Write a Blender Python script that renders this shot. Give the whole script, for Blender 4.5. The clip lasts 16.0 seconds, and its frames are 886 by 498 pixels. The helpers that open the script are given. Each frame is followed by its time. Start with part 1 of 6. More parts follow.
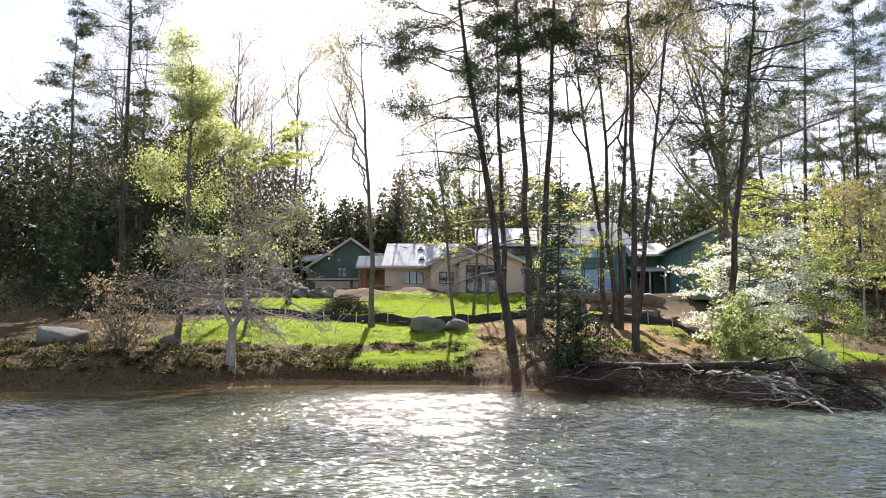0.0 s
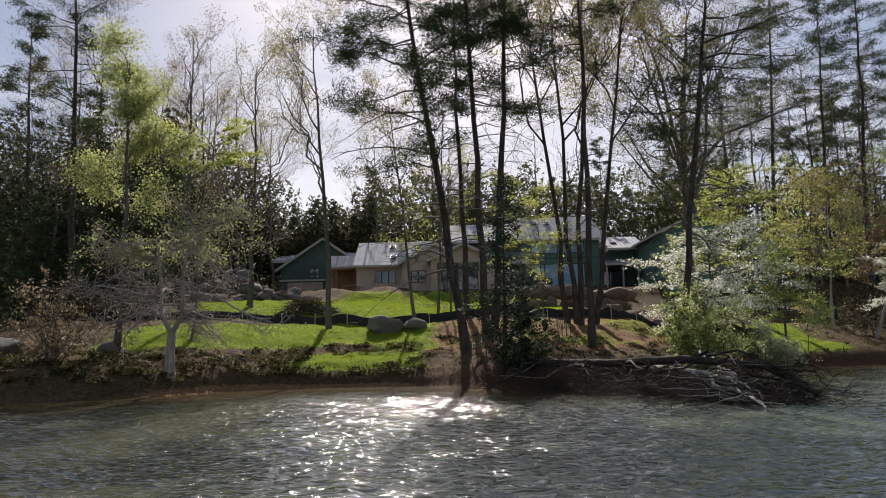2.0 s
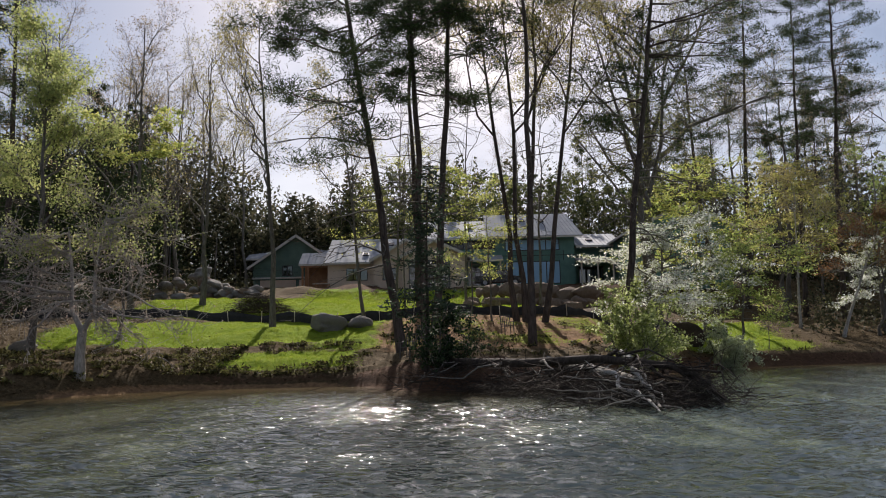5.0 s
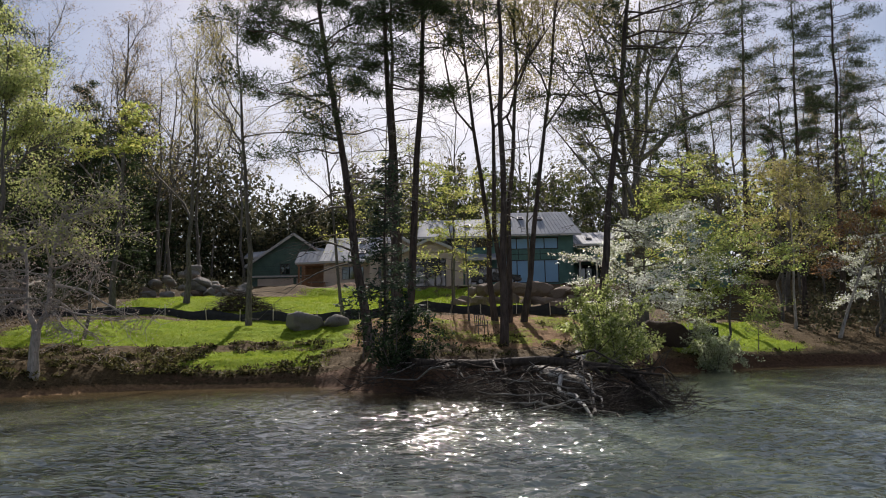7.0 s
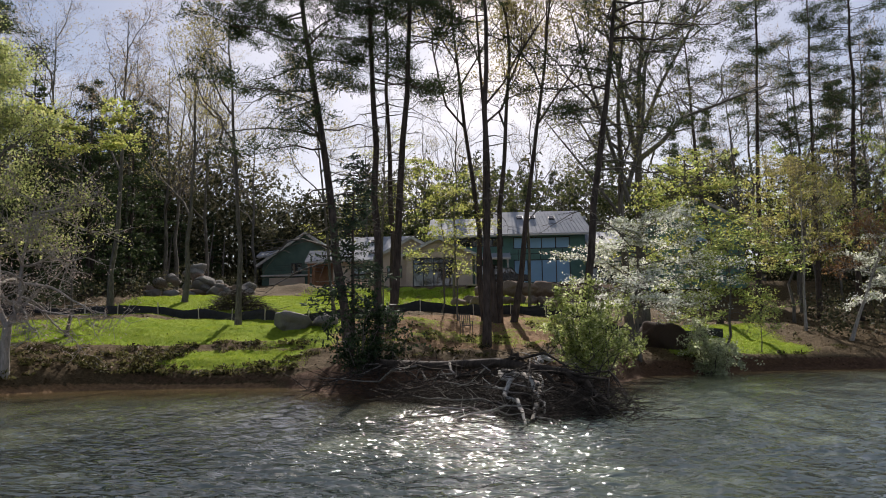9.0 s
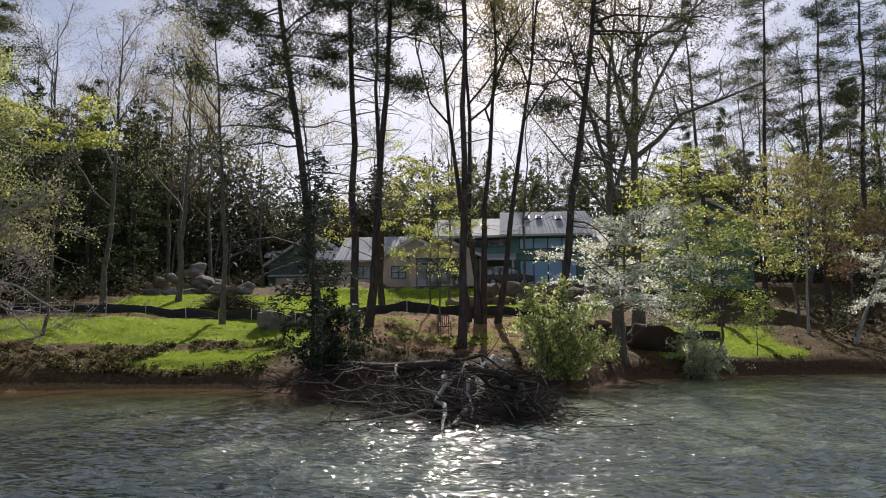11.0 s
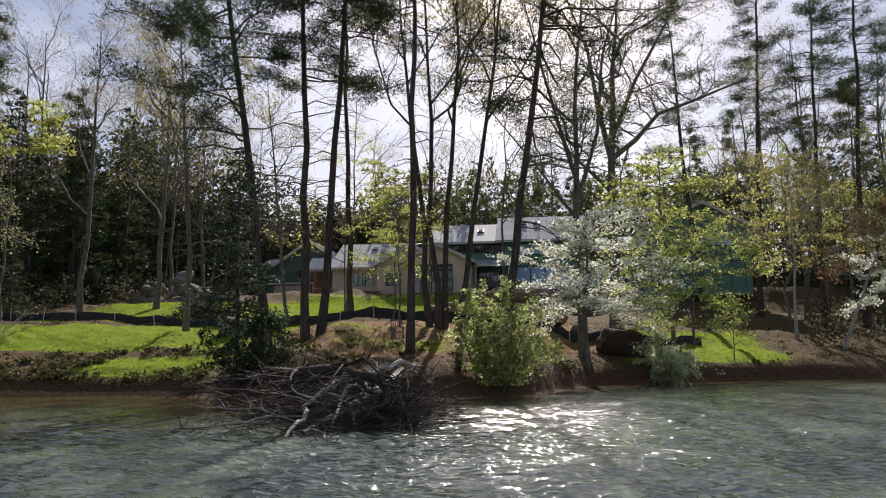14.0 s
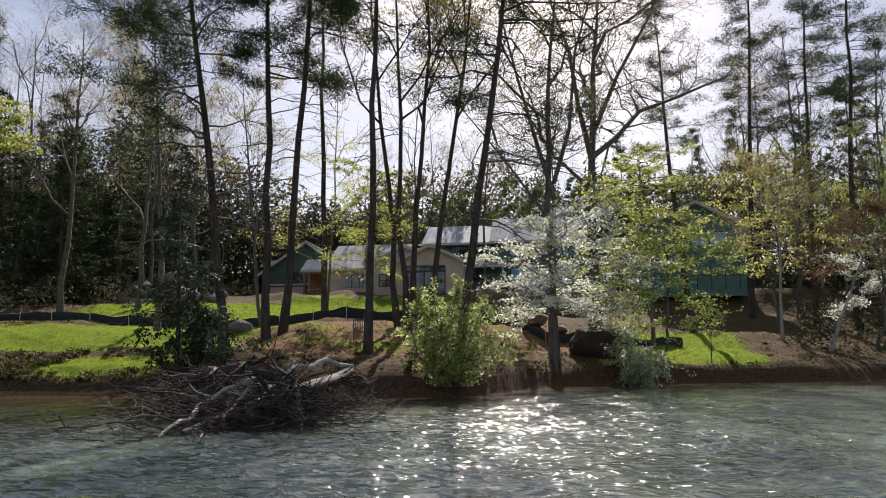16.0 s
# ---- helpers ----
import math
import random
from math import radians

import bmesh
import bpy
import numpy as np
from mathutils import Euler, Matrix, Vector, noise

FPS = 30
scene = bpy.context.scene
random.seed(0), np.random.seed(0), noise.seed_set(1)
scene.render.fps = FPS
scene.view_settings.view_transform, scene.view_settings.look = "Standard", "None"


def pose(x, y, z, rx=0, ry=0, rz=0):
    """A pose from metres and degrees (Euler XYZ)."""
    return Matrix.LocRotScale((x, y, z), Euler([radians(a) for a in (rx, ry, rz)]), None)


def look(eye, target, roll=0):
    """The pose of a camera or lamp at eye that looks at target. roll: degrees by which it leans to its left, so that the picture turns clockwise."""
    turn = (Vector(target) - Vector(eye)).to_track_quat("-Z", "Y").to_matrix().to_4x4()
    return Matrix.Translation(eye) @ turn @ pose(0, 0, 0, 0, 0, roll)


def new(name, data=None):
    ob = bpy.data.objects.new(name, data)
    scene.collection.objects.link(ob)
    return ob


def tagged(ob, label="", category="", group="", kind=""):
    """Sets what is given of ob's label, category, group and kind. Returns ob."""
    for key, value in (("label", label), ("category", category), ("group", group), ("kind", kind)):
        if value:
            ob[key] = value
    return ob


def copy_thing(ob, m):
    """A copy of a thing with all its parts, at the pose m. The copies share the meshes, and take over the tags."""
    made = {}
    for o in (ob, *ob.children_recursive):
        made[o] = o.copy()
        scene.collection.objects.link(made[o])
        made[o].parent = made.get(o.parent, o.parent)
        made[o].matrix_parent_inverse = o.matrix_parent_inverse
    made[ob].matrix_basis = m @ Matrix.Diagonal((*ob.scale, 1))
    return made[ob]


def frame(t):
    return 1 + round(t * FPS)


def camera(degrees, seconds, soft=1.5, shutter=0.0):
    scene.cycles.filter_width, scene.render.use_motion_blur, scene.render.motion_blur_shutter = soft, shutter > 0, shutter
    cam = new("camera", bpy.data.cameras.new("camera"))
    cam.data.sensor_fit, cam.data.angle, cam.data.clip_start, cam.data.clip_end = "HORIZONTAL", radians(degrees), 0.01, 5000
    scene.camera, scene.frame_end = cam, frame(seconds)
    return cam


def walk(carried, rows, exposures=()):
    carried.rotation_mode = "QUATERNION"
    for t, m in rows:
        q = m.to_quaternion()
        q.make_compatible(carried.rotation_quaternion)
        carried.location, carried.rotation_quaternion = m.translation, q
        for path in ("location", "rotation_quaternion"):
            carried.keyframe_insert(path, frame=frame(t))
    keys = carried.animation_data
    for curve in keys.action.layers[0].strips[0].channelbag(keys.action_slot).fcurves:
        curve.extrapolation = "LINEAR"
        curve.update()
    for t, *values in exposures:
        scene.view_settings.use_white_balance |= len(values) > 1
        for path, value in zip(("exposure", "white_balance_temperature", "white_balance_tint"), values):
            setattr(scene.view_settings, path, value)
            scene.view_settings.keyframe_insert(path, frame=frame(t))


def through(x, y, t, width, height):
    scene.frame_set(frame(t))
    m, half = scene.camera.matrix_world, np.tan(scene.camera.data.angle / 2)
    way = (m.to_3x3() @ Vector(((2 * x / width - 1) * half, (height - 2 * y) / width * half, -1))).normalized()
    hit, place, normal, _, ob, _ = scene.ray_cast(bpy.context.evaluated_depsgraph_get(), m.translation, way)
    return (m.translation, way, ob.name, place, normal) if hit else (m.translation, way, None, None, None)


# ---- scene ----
cam = camera(60.7, 16.0, soft=1.0)
PATH = [
    (0, (1.587, -0.351, 1.484), (1.537, 1.631, 1.749), 0.20),
    (0.5, (1.978, -0.133, 1.522), (1.939, 1.849, 1.787), -0.10),
    (1, (2.385, 0.089, 1.543), (2.351, 2.071, 1.808), -0.50),
    (1.5, (2.804, 0.315, 1.550), (2.781, 2.297, 1.812), -0.98),
    (2, (3.235, 0.543, 1.548), (3.221, 2.526, 1.808), -1.27),
    (2.5, (3.675, 0.774, 1.540), (3.671, 2.757, 1.798), -1.40),
    (3, (4.123, 1.006, 1.529), (4.122, 2.989, 1.790), -1.48),
    (3.5, (4.579, 1.239, 1.517), (4.581, 3.222, 1.777), -1.48),
    (4, (5.040, 1.472, 1.506), (5.041, 3.455, 1.765), -1.40),
    (6.5, (7.400, 2.626, 1.481), (7.369, 4.609, 1.735), -1.10),
    (7, (7.878, 2.851, 1.484), (7.834, 4.834, 1.739), -1.05),
    (7.5, (8.356, 3.075, 1.488), (8.296, 5.057, 1.746), -1.05),
    (8, (8.834, 3.296, 1.492), (8.758, 5.278, 1.749), -1.00),
    (10.5, (11.230, 4.364, 1.492), (11.061, 6.340, 1.747), -0.30),
    (11, (11.711, 4.570, 1.482), (11.534, 6.546, 1.741), -0.32),
    (11.5, (12.193, 4.775, 1.468), (12.006, 6.749, 1.730), -0.40),
    (12, (12.677, 4.978, 1.449), (12.479, 6.950, 1.716), -0.52),
    (12.5, (13.164, 5.180, 1.425), (12.958, 7.151, 1.700), -0.68),
    (13, (13.655, 5.381, 1.397), (13.438, 7.350, 1.674), -0.75),
    (13.5, (14.150, 5.582, 1.366), (13.922, 7.550, 1.644), -0.68),
    (14, (14.651, 5.783, 1.333), (14.413, 7.749, 1.615), -0.55),
    (14.5, (15.159, 5.985, 1.300), (14.909, 7.948, 1.585), -0.47),
    (15, (15.675, 6.188, 1.269), (15.413, 8.150, 1.555), -0.43),
    (15.5, (16.200, 6.393, 1.243), (15.932, 8.354, 1.530), -0.40),
    (16, (16.736, 6.600, 1.226), (16.461, 8.560, 1.515), -0.40),
]
walk(cam, [(t, look(eye, target, roll)) for t, eye, target, roll in PATH],
     [(0.0, 1.9, 6500, 16), (0.5, 1.15, 6500, 16), (1.0, 0.72, 6500, 16), (1.5, 0.63, 6500, 16), (2.5, 0.57, 6500, 16), (10.0, 0.71, 6500, 16),
      (16.0, 0.80, 6500, 16)])

# ---- sky and sun ----
SUN_AZ, SUN_EL = -1.5, 34.0   # degrees: turned from +y, and height

world = bpy.data.worlds.new("sky")
scene.world = world
world.use_nodes = True
wt = world.node_tree
wt.nodes.clear()


def wnode(kind, **kw):
    n = wt.nodes.new(kind)
    for k, v in kw.items():
        n.inputs[k].default_value = v
    return n


w_out = wt.nodes.new("ShaderNodeOutputWorld")
w_bg = wt.nodes.new("ShaderNodeBackground")
w_bg.inputs["Strength"].default_value = 0.055
w_sky = wt.nodes.new("ShaderNodeTexSky")
w_sky.sky_type = "NISHITA"
w_sky.sun_disc = False
w_sky.sun_elevation = radians(SUN_EL)
w_sky.sun_rotation = radians(SUN_AZ)
w_co = wt.nodes.new("ShaderNodeTexCoord")
w_map = wt.nodes.new("ShaderNodeMapping")
w_map.inputs["Scale"].default_value = (1.0, 1.0, 2.2)
w_noise = wnode("ShaderNodeTexNoise", Scale=3.4, Detail=7.0, Roughness=0.55)
w_ramp = wt.nodes.new("ShaderNodeValToRGB")
w_ramp.color_ramp.elements[0].position = 0.47
w_ramp.color_ramp.elements[1].position = 0.70
w_mix = wt.nodes.new("ShaderNodeMix")
w_mix.data_type = "RGBA"
w_mix.inputs["B"].default_value = (8.7, 9.2, 10.3, 1)
# thin cloud glows about the sun
w_dot = wt.nodes.new("ShaderNodeVectorMath")
w_dot.operation = "DOT_PRODUCT"
w_dot.inputs[1].default_value = (math.sin(radians(SUN_AZ)) * math.cos(radians(SUN_EL)), math.cos(radians(SUN_AZ)) * math.cos(radians(SUN_EL)), math.sin(radians(SUN_EL)))
w_glow = wt.nodes.new("ShaderNodeMapRange")
w_glow.interpolation_type = "SMOOTHSTEP"
w_glow.inputs["From Min"].default_value, w_glow.inputs["From Max"].default_value = 0.988, 1.0
w_glow.inputs["To Min"].default_value, w_glow.inputs["To Max"].default_value = 1.0, 2.4
w_lit = wt.nodes.new("ShaderNodeVectorMath")
w_lit.operation = "SCALE"
wt.links.new(w_co.outputs["Generated"], w_dot.inputs[0])
wt.links.new(w_dot.outputs["Value"], w_glow.inputs["Value"])
wt.links.new(w_glow.outputs[0], w_lit.inputs["Scale"])
wt.links.new(w_co.outputs["Generated"], w_map.inputs["Vector"])
wt.links.new(w_map.outputs[0], w_noise.inputs["Vector"])
wt.links.new(w_noise.outputs[0], w_ramp.inputs[0])
wt.links.new(w_ramp.outputs[0], w_mix.inputs["Factor"])
wt.links.new(w_sky.outputs[0], w_mix.inputs["A"])
wt.links.new(w_mix.outputs["Result"], w_lit.inputs[0])
wt.links.new(w_lit.outputs[0], w_bg.inputs["Color"])
wt.links.new(w_bg.outputs[0], w_out.inputs["Surface"])

sun_data = bpy.data.lights.new("sun", "SUN")
sun_data.energy = 5.0
sun_data.angle = radians(0.55)
sun_data.color = (1.0, 0.95, 0.86)
sun = new("sun", sun_data)
s_az, s_el = radians(-SUN_AZ), radians(SUN_EL)
sun_way = Vector((-math.sin(s_az) * math.cos(s_el), math.cos(s_az) * math.cos(s_el), math.sin(s_el)))
sun.matrix_world = look(sun_way * 200, (0, 0, 0))

# ---- materials ----


def lin(c):
    return (*c, 1.0)


class Mat:
    """A small helper round a node material."""

    def __init__(self, name):
        self.m = bpy.data.materials.new(name)
        self.m.use_nodes = True
        self.t = self.m.node_tree
        self.p = self.t.nodes["Principled BSDF"]
        self.out = self.t.nodes["Material Output"]

    def node(self, kind, **kw):
        n = self.t.nodes.new(kind)
        for k, v in kw.items():
            n.inputs[k].default_value = v
        return n

    def link(self, a, b):
        self.t.links.new(a, b)

    def coords(self, scale=(1, 1, 1), kind="Object"):
        co = self.node("ShaderNodeTexCoord")
        mp = self.node("ShaderNodeMapping")
        mp.inputs["Scale"].default_value = scale
        self.link(co.outputs[kind], mp.inputs["Vector"])
        return mp.outputs[0]

    def world_coords(self, scale=(1, 1, 1)):
        g = self.node("ShaderNodeNewGeometry")
        mp = self.node("ShaderNodeMapping")
        mp.inputs["Scale"].default_value = scale
        self.link(g.outputs["Position"], mp.inputs["Vector"])
        return mp.outputs[0]

    def noise(self, vec, scale, detail=4.0, rough=0.6):
        n = self.node("ShaderNodeTexNoise", Scale=scale, Detail=detail, Roughness=rough)
        self.link(vec, n.inputs["Vector"])
        return n.outputs[0]

    def ramp(self, fac, *stops):
        r = self.node("ShaderNodeValToRGB")
        el = r.color_ramp.elements
        while len(el) < len(stops):
            el.new(0.5)
        for e, (pos, c) in zip(el, stops):
            e.position, e.color = pos, lin(c) if len(c) == 3 else c
        self.link(fac, r.inputs[0])
        return r.outputs[0]

    def mix(self, fac, a, b, blend="MIX"):
        n = self.node("ShaderNodeMix")
        n.data_type, n.blend_type = "RGBA", blend
        for v, key in ((fac, "Factor"), (a, "A"), (b, "B")):
            s = n.inputs[key]
            if isinstance(v, (int, float)):
                s.default_value = v
            elif isinstance(v, tuple):
                s.default_value = lin(v)
            else:
                self.link(v, s)
        return n.outputs["Result"]

    def bump(self, height, strength=0.4, distance=0.03):
        b = self.node("ShaderNodeBump", Strength=strength, Distance=distance)
        self.link(height, b.inputs["Height"])
        self.link(b.outputs[0], self.p.inputs["Normal"])
        return b

    def set(self, colour=None, rough=0.7, metal=0.0, gloss=None):
        if isinstance(colour, tuple):
            self.p.inputs["Base Color"].default_value = lin(colour)
        elif colour is not None:
            self.link(colour, self.p.inputs["Base Color"])
        self.p.inputs["Roughness"].default_value = rough
        self.p.inputs["Metallic"].default_value = metal
        if gloss is not None:
            self.p.inputs["Specular IOR Level"].default_value = gloss
        return self.m


def island(m):
    g = m.node("ShaderNodeNewGeometry")
    return g.outputs["Random Per Island"]


def leaf_mat(name, stops, through=0.45, rough=0.7, gloss=0.12):
    """Thin leaves that let light through; each leaf its own shade."""
    m = Mat(name)
    col = m.ramp(island(m), *stops)
    big = m.noise(m.world_coords(), 0.55, 2.0)
    col = m.mix(m.ramp(big, (0.35, (0.55,) * 3), (0.65, (1.0,) * 3)), m.mix(0.2, col, (0.0, 0.0, 0.0)), col)
    m.set(col, rough)
    m.p.inputs["Specular IOR Level"].default_value = gloss
    tr = m.node("ShaderNodeBsdfTranslucent")
    m.link(col, tr.inputs["Color"])
    mx = m.node("ShaderNodeMixShader", Fac=through)
    m.link(m.p.outputs[0], mx.inputs[1])
    m.link(tr.outputs[0], mx.inputs[2])
    m.link(mx.outputs[0], m.out.inputs["Surface"])
    return m.m


def bark_mat(name, dark, light, scale=9.0):
    m = Mat(name)
    v = m.coords((1, 1, 0.22))
    n1 = m.noise(v, scale, 6.0, 0.7)
    n2 = m.noise(m.coords((1, 1, 0.5)), 1.3, 3.0)
    col = m.mix(m.ramp(n2, (0.4, (0, 0, 0)), (0.65, (1, 1, 1))), m.ramp(n1, (0.3, dark), (0.7, light)),
                m.ramp(n1, (0.3, tuple(c * 0.6 for c in dark)), (0.7, tuple(c * 0.75 for c in light))))
    m.bump(n1, 0.8, 0.03)
    return m.set(col, 0.95, 0.0, 0.15)


def plain_mat(name, a, b, scale=3.0, rough=0.7, bump=0.15, metal=0.0, fine=60.0):
    """Two close shades over a coarse and a fine noise."""
    m = Mat(name)
    v = m.coords()
    n1, n2 = m.noise(v, scale, 5.0), m.noise(v, fine, 3.0)
    col = m.mix(m.ramp(n1, (0.35, (0, 0, 0)), (0.65, (1, 1, 1))), a, b)
    col = m.mix(0.25, col, m.ramp(n2, (0.3, a), (0.7, b)))
    if bump:
        m.bump(n2, bump, 0.01)
    return m.set(col, rough, metal)


def rock_mat(name, dark, light, moss=None):
    m = Mat(name)
    v = m.coords()
    n1, n2 = m.noise(v, 1.6, 6.0, 0.65), m.noise(v, 14.0, 5.0, 0.7)
    col = m.ramp(n1, (0.3, dark), (0.7, light))
    col = m.mix(0.5, col, m.ramp(n2, (0.35, dark), (0.65, light)))
    obi = m.node("ShaderNodeObjectInfo")
    col = m.mix(0.35, col, m.ramp(obi.outputs["Random"], (0.0, dark), (1.0, light)))
    n3 = m.noise(v, 46.0, 4.0, 0.7)
    col = m.mix(0.35, col, m.ramp(n3, (0.35, tuple(c * 0.5 for c in dark)), (0.65, light)))
    m.bump(m.mix(0.4, n2, n3), 0.9, 0.09)
    return m.set(col, 0.95, 0.0, 0.1)


def ground_mat():
    """Leaf litter, lawn, clay and pine straw, laid out by the sheet's own zones."""
    m = Mat("ground")
    w = m.world_coords()
    n1, n2, n3 = m.noise(w, 0.7, 4.0), m.noise(w, 7.0, 6.0, 0.7), m.noise(w, 38.0, 3.0, 0.7)
    litter = m.ramp(n2, (0.3, (0.034, 0.024, 0.012)), (0.5, (0.105, 0.074, 0.040)), (0.72, (0.215, 0.160, 0.092)))
    litter = m.mix(0.4, litter, m.ramp(n3, (0.35, (0.030, 0.021, 0.011)), (0.65, (0.19, 0.140, 0.080))))
    lawn = m.ramp(n2, (0.25, (0.11, 0.16, 0.014)), (0.55, (0.22, 0.29, 0.027)), (0.8, (0.30, 0.34, 0.055)))
    lawn = m.mix(0.35, lawn, m.ramp(n1, (0.35, (0.17, 0.30, 0.02)), (0.7, (0.29, 0.34, 0.07))))
    clay = m.ramp(n2, (0.3, (0.055, 0.031, 0.019)), (0.6, (0.130, 0.076, 0.048)), (0.8, (0.24, 0.155, 0.10)))
    straw = m.ramp(n2, (0.3, (0.13, 0.076, 0.040)), (0.6, (0.29, 0.180, 0.098)), (0.8, (0.42, 0.29, 0.17)))
    col = litter
    for zone, c in (("straw", straw), ("clay", clay), ("lawn", lawn)):
        a = m.node("ShaderNodeAttribute")
        a.attribute_name = zone
        edge = m.node("ShaderNodeMath")
        edge.operation = "ADD"
        m.link(a.outputs["Fac"], edge.inputs[0])
        wob = m.node("ShaderNodeMath")
        wob.operation = "MULTIPLY_ADD"
        m.link(n2, wob.inputs[0])
        wob.inputs[1].default_value, wob.inputs[2].default_value = 0.9, -0.45
        m.link(wob.outputs[0], edge.inputs[1])
        col = m.mix(m.ramp(edge.outputs[0], (0.38, (0, 0, 0)), (0.62, (1, 1, 1))), col, c)
    hsum = m.mix(0.6, n3, n2)
    m.bump(hsum, 1.0, 0.09)
    return m.set(col, 1.0, 0.0, 0.05)


def water_mat():
    """Green-grey lake water, browner where the bed is near; dark woods' reflection at left is in the colour."""
    m = Mat("water")
    b = m.noise(m.world_coords((3.7, 6.4, 1.0)), 1.0, 1.0, 0.45)
    c = m.noise(m.world_coords((7.0, 11.0, 1.0)), 1.0, 1.0, 0.5)
    ch = m.node("ShaderNodeAttribute")
    ch.attribute_name = "chop"
    m.link(ch.outputs["Fac"], m.bump(m.mix(0.25, b, c), 1.0, 0.125).inputs["Strength"])
    w = m.world_coords()
    a = m.noise(w, 0.12, 2.0)
    col = m.ramp(a, (0.3, (0.138, 0.172, 0.128)), (0.7, (0.174, 0.208, 0.158)))
    sh = m.node("ShaderNodeAttribute")
    sh.attribute_name = "shallow_and_shade"
    col = m.mix(sh.outputs["Fac"], col, (0.040, 0.032, 0.013))
    col = m.mix(m.ramp(sh.outputs["Fac"], (0.74, (0, 0, 0)), (0.94, (1, 1, 1))), col, (0.105, 0.074, 0.032))
    m.p.inputs["IOR"].default_value = 1.75
    return m.set(col, 0.085)


M_GROUND, M_WATER = ground_mat(), water_mat()
M_PINEBARK = bark_mat("pine bark", (0.035, 0.028, 0.024), (0.13, 0.10, 0.085))
M_GREYBARK = bark_mat("grey bark", (0.07, 0.062, 0.052), (0.21, 0.19, 0.165), 12.0)
# dead wood raised in colour to stand for sunlit log tops
M_SUNLITWOOD = bark_mat("pale sunlit wood", (0.24, 0.225, 0.20), (0.58, 0.55, 0.50), 9.0)
M_PALEBARK = bark_mat("pale bark", (0.20, 0.18, 0.155), (0.52, 0.48, 0.43), 14.0)
M_SILVERBARK = bark_mat("silvery bark", (0.19, 0.17, 0.155), (0.46, 0.42, 0.39), 14.0)
M_DEADWOOD = bark_mat("dead wood", (0.11, 0.097, 0.08), (0.38, 0.345, 0.30), 10.0)
M_WETWOOD = bark_mat("wet wood", (0.022, 0.017, 0.014), (0.09, 0.072, 0.058), 10.0)
M_NEEDLE = leaf_mat("pine needles", ((0.0, (0.026, 0.044, 0.020)), (0.6, (0.050, 0.074, 0.030)), (1.0, (0.085, 0.105, 0.045))), 0.3)
M_DARKLEAF = leaf_mat("evergreen leaves", ((0.0, (0.018, 0.034, 0.016)), (0.7, (0.04, 0.066, 0.028)), (1.0, (0.08, 0.11, 0.045))), 0.25)
M_CEDARLEAF = leaf_mat("cedar foliage", ((0.0, (0.035, 0.05, 0.035)), (0.7, (0.06, 0.085, 0.055)), (1.0, (0.09, 0.12, 0.07))), 0.3)
M_PALE = leaf_mat("pale young leaves", ((0.0, (0.27, 0.32, 0.11)), (0.5, (0.37, 0.42, 0.15)), (1.0, (0.48, 0.47, 0.20))), 0.6)
M_SPRING = leaf_mat("spring leaves", ((0.0, (0.28, 0.32, 0.07)), (0.5, (0.40, 0.42, 0.11)), (1.0, (0.55, 0.52, 0.17))), 0.7)
M_FRESH = leaf_mat("fresh green leaves", ((0.0, (0.17, 0.24, 0.06)), (0.5, (0.27, 0.34, 0.09)), (1.0, (0.40, 0.42, 0.14))), 0.6)
M_BUD = leaf_mat("bronze young leaves", ((0.0, (0.22, 0.18, 0.07)), (0.5, (0.34, 0.31, 0.11)), (1.0, (0.45, 0.38, 0.18))), 0.55)
M_OLIVE = leaf_mat("olive leaves", ((0.0, (0.05, 0.07, 0.03)), (0.55, (0.12, 0.14, 0.05)), (1.0, (0.25, 0.25, 0.09))), 0.4)
M_OAK = leaf_mat("oak young leaves", ((0.0, (0.10, 0.11, 0.045)), (0.55, (0.20, 0.20, 0.075)), (1.0, (0.33, 0.30, 0.13))), 0.5)
M_RUST = leaf_mat("rust young leaves", ((0.0, (0.17, 0.085, 0.04)), (0.5, (0.26, 0.14, 0.07)), (1.0, (0.33, 0.22, 0.11))), 0.45)
M_BEIGE = leaf_mat("beige young leaves", ((0.0, (0.20, 0.15, 0.09)), (0.5, (0.33, 0.25, 0.15)), (1.0, (0.45, 0.37, 0.24))), 0.45)
M_BLUSH = leaf_mat("pinkish buds", ((0.0, (0.26, 0.19, 0.16)), (0.5, (0.42, 0.33, 0.28)), (1.0, (0.58, 0.50, 0.42))), 0.4)
M_PETAL = leaf_mat("white petals", ((0.0, (0.62, 0.66, 0.52)), (0.4, (0.80, 0.82, 0.73)), (1.0, (0.88, 0.88, 0.83))), 0.55)
M_SHRUB = leaf_mat("shrub leaves", ((0.0, (0.15, 0.20, 0.05)), (0.45, (0.36, 0.42, 0.13)), (0.85, (0.52, 0.56, 0.24)), (1.0, (0.66, 0.67, 0.45))), 0.55)
M_GREYLEAF = leaf_mat("grey-green leaves", ((0.0, (0.30, 0.36, 0.20)), (0.5, (0.50, 0.55, 0.34)), (1.0, (0.74, 0.76, 0.58))), 0.6)
M_MAPLE = leaf_mat("bright maple leaves", ((0.0, (0.25, 0.34, 0.09)), (0.5, (0.39, 0.48, 0.14)), (1.0, (0.56, 0.59, 0.24))), 0.66)
M_ROCK = rock_mat("grey boulder", (0.10, 0.094, 0.086), (0.34, 0.32, 0.285))
# dark colour holds the shade on a brown mound's face
M_SHADEFACE = rock_mat("dark red shaded earth", (0.03, 0.022, 0.018), (0.10, 0.075, 0.06))
M_TANROCK = rock_mat("tan boulder", (0.12, 0.085, 0.062), (0.31, 0.24, 0.185))
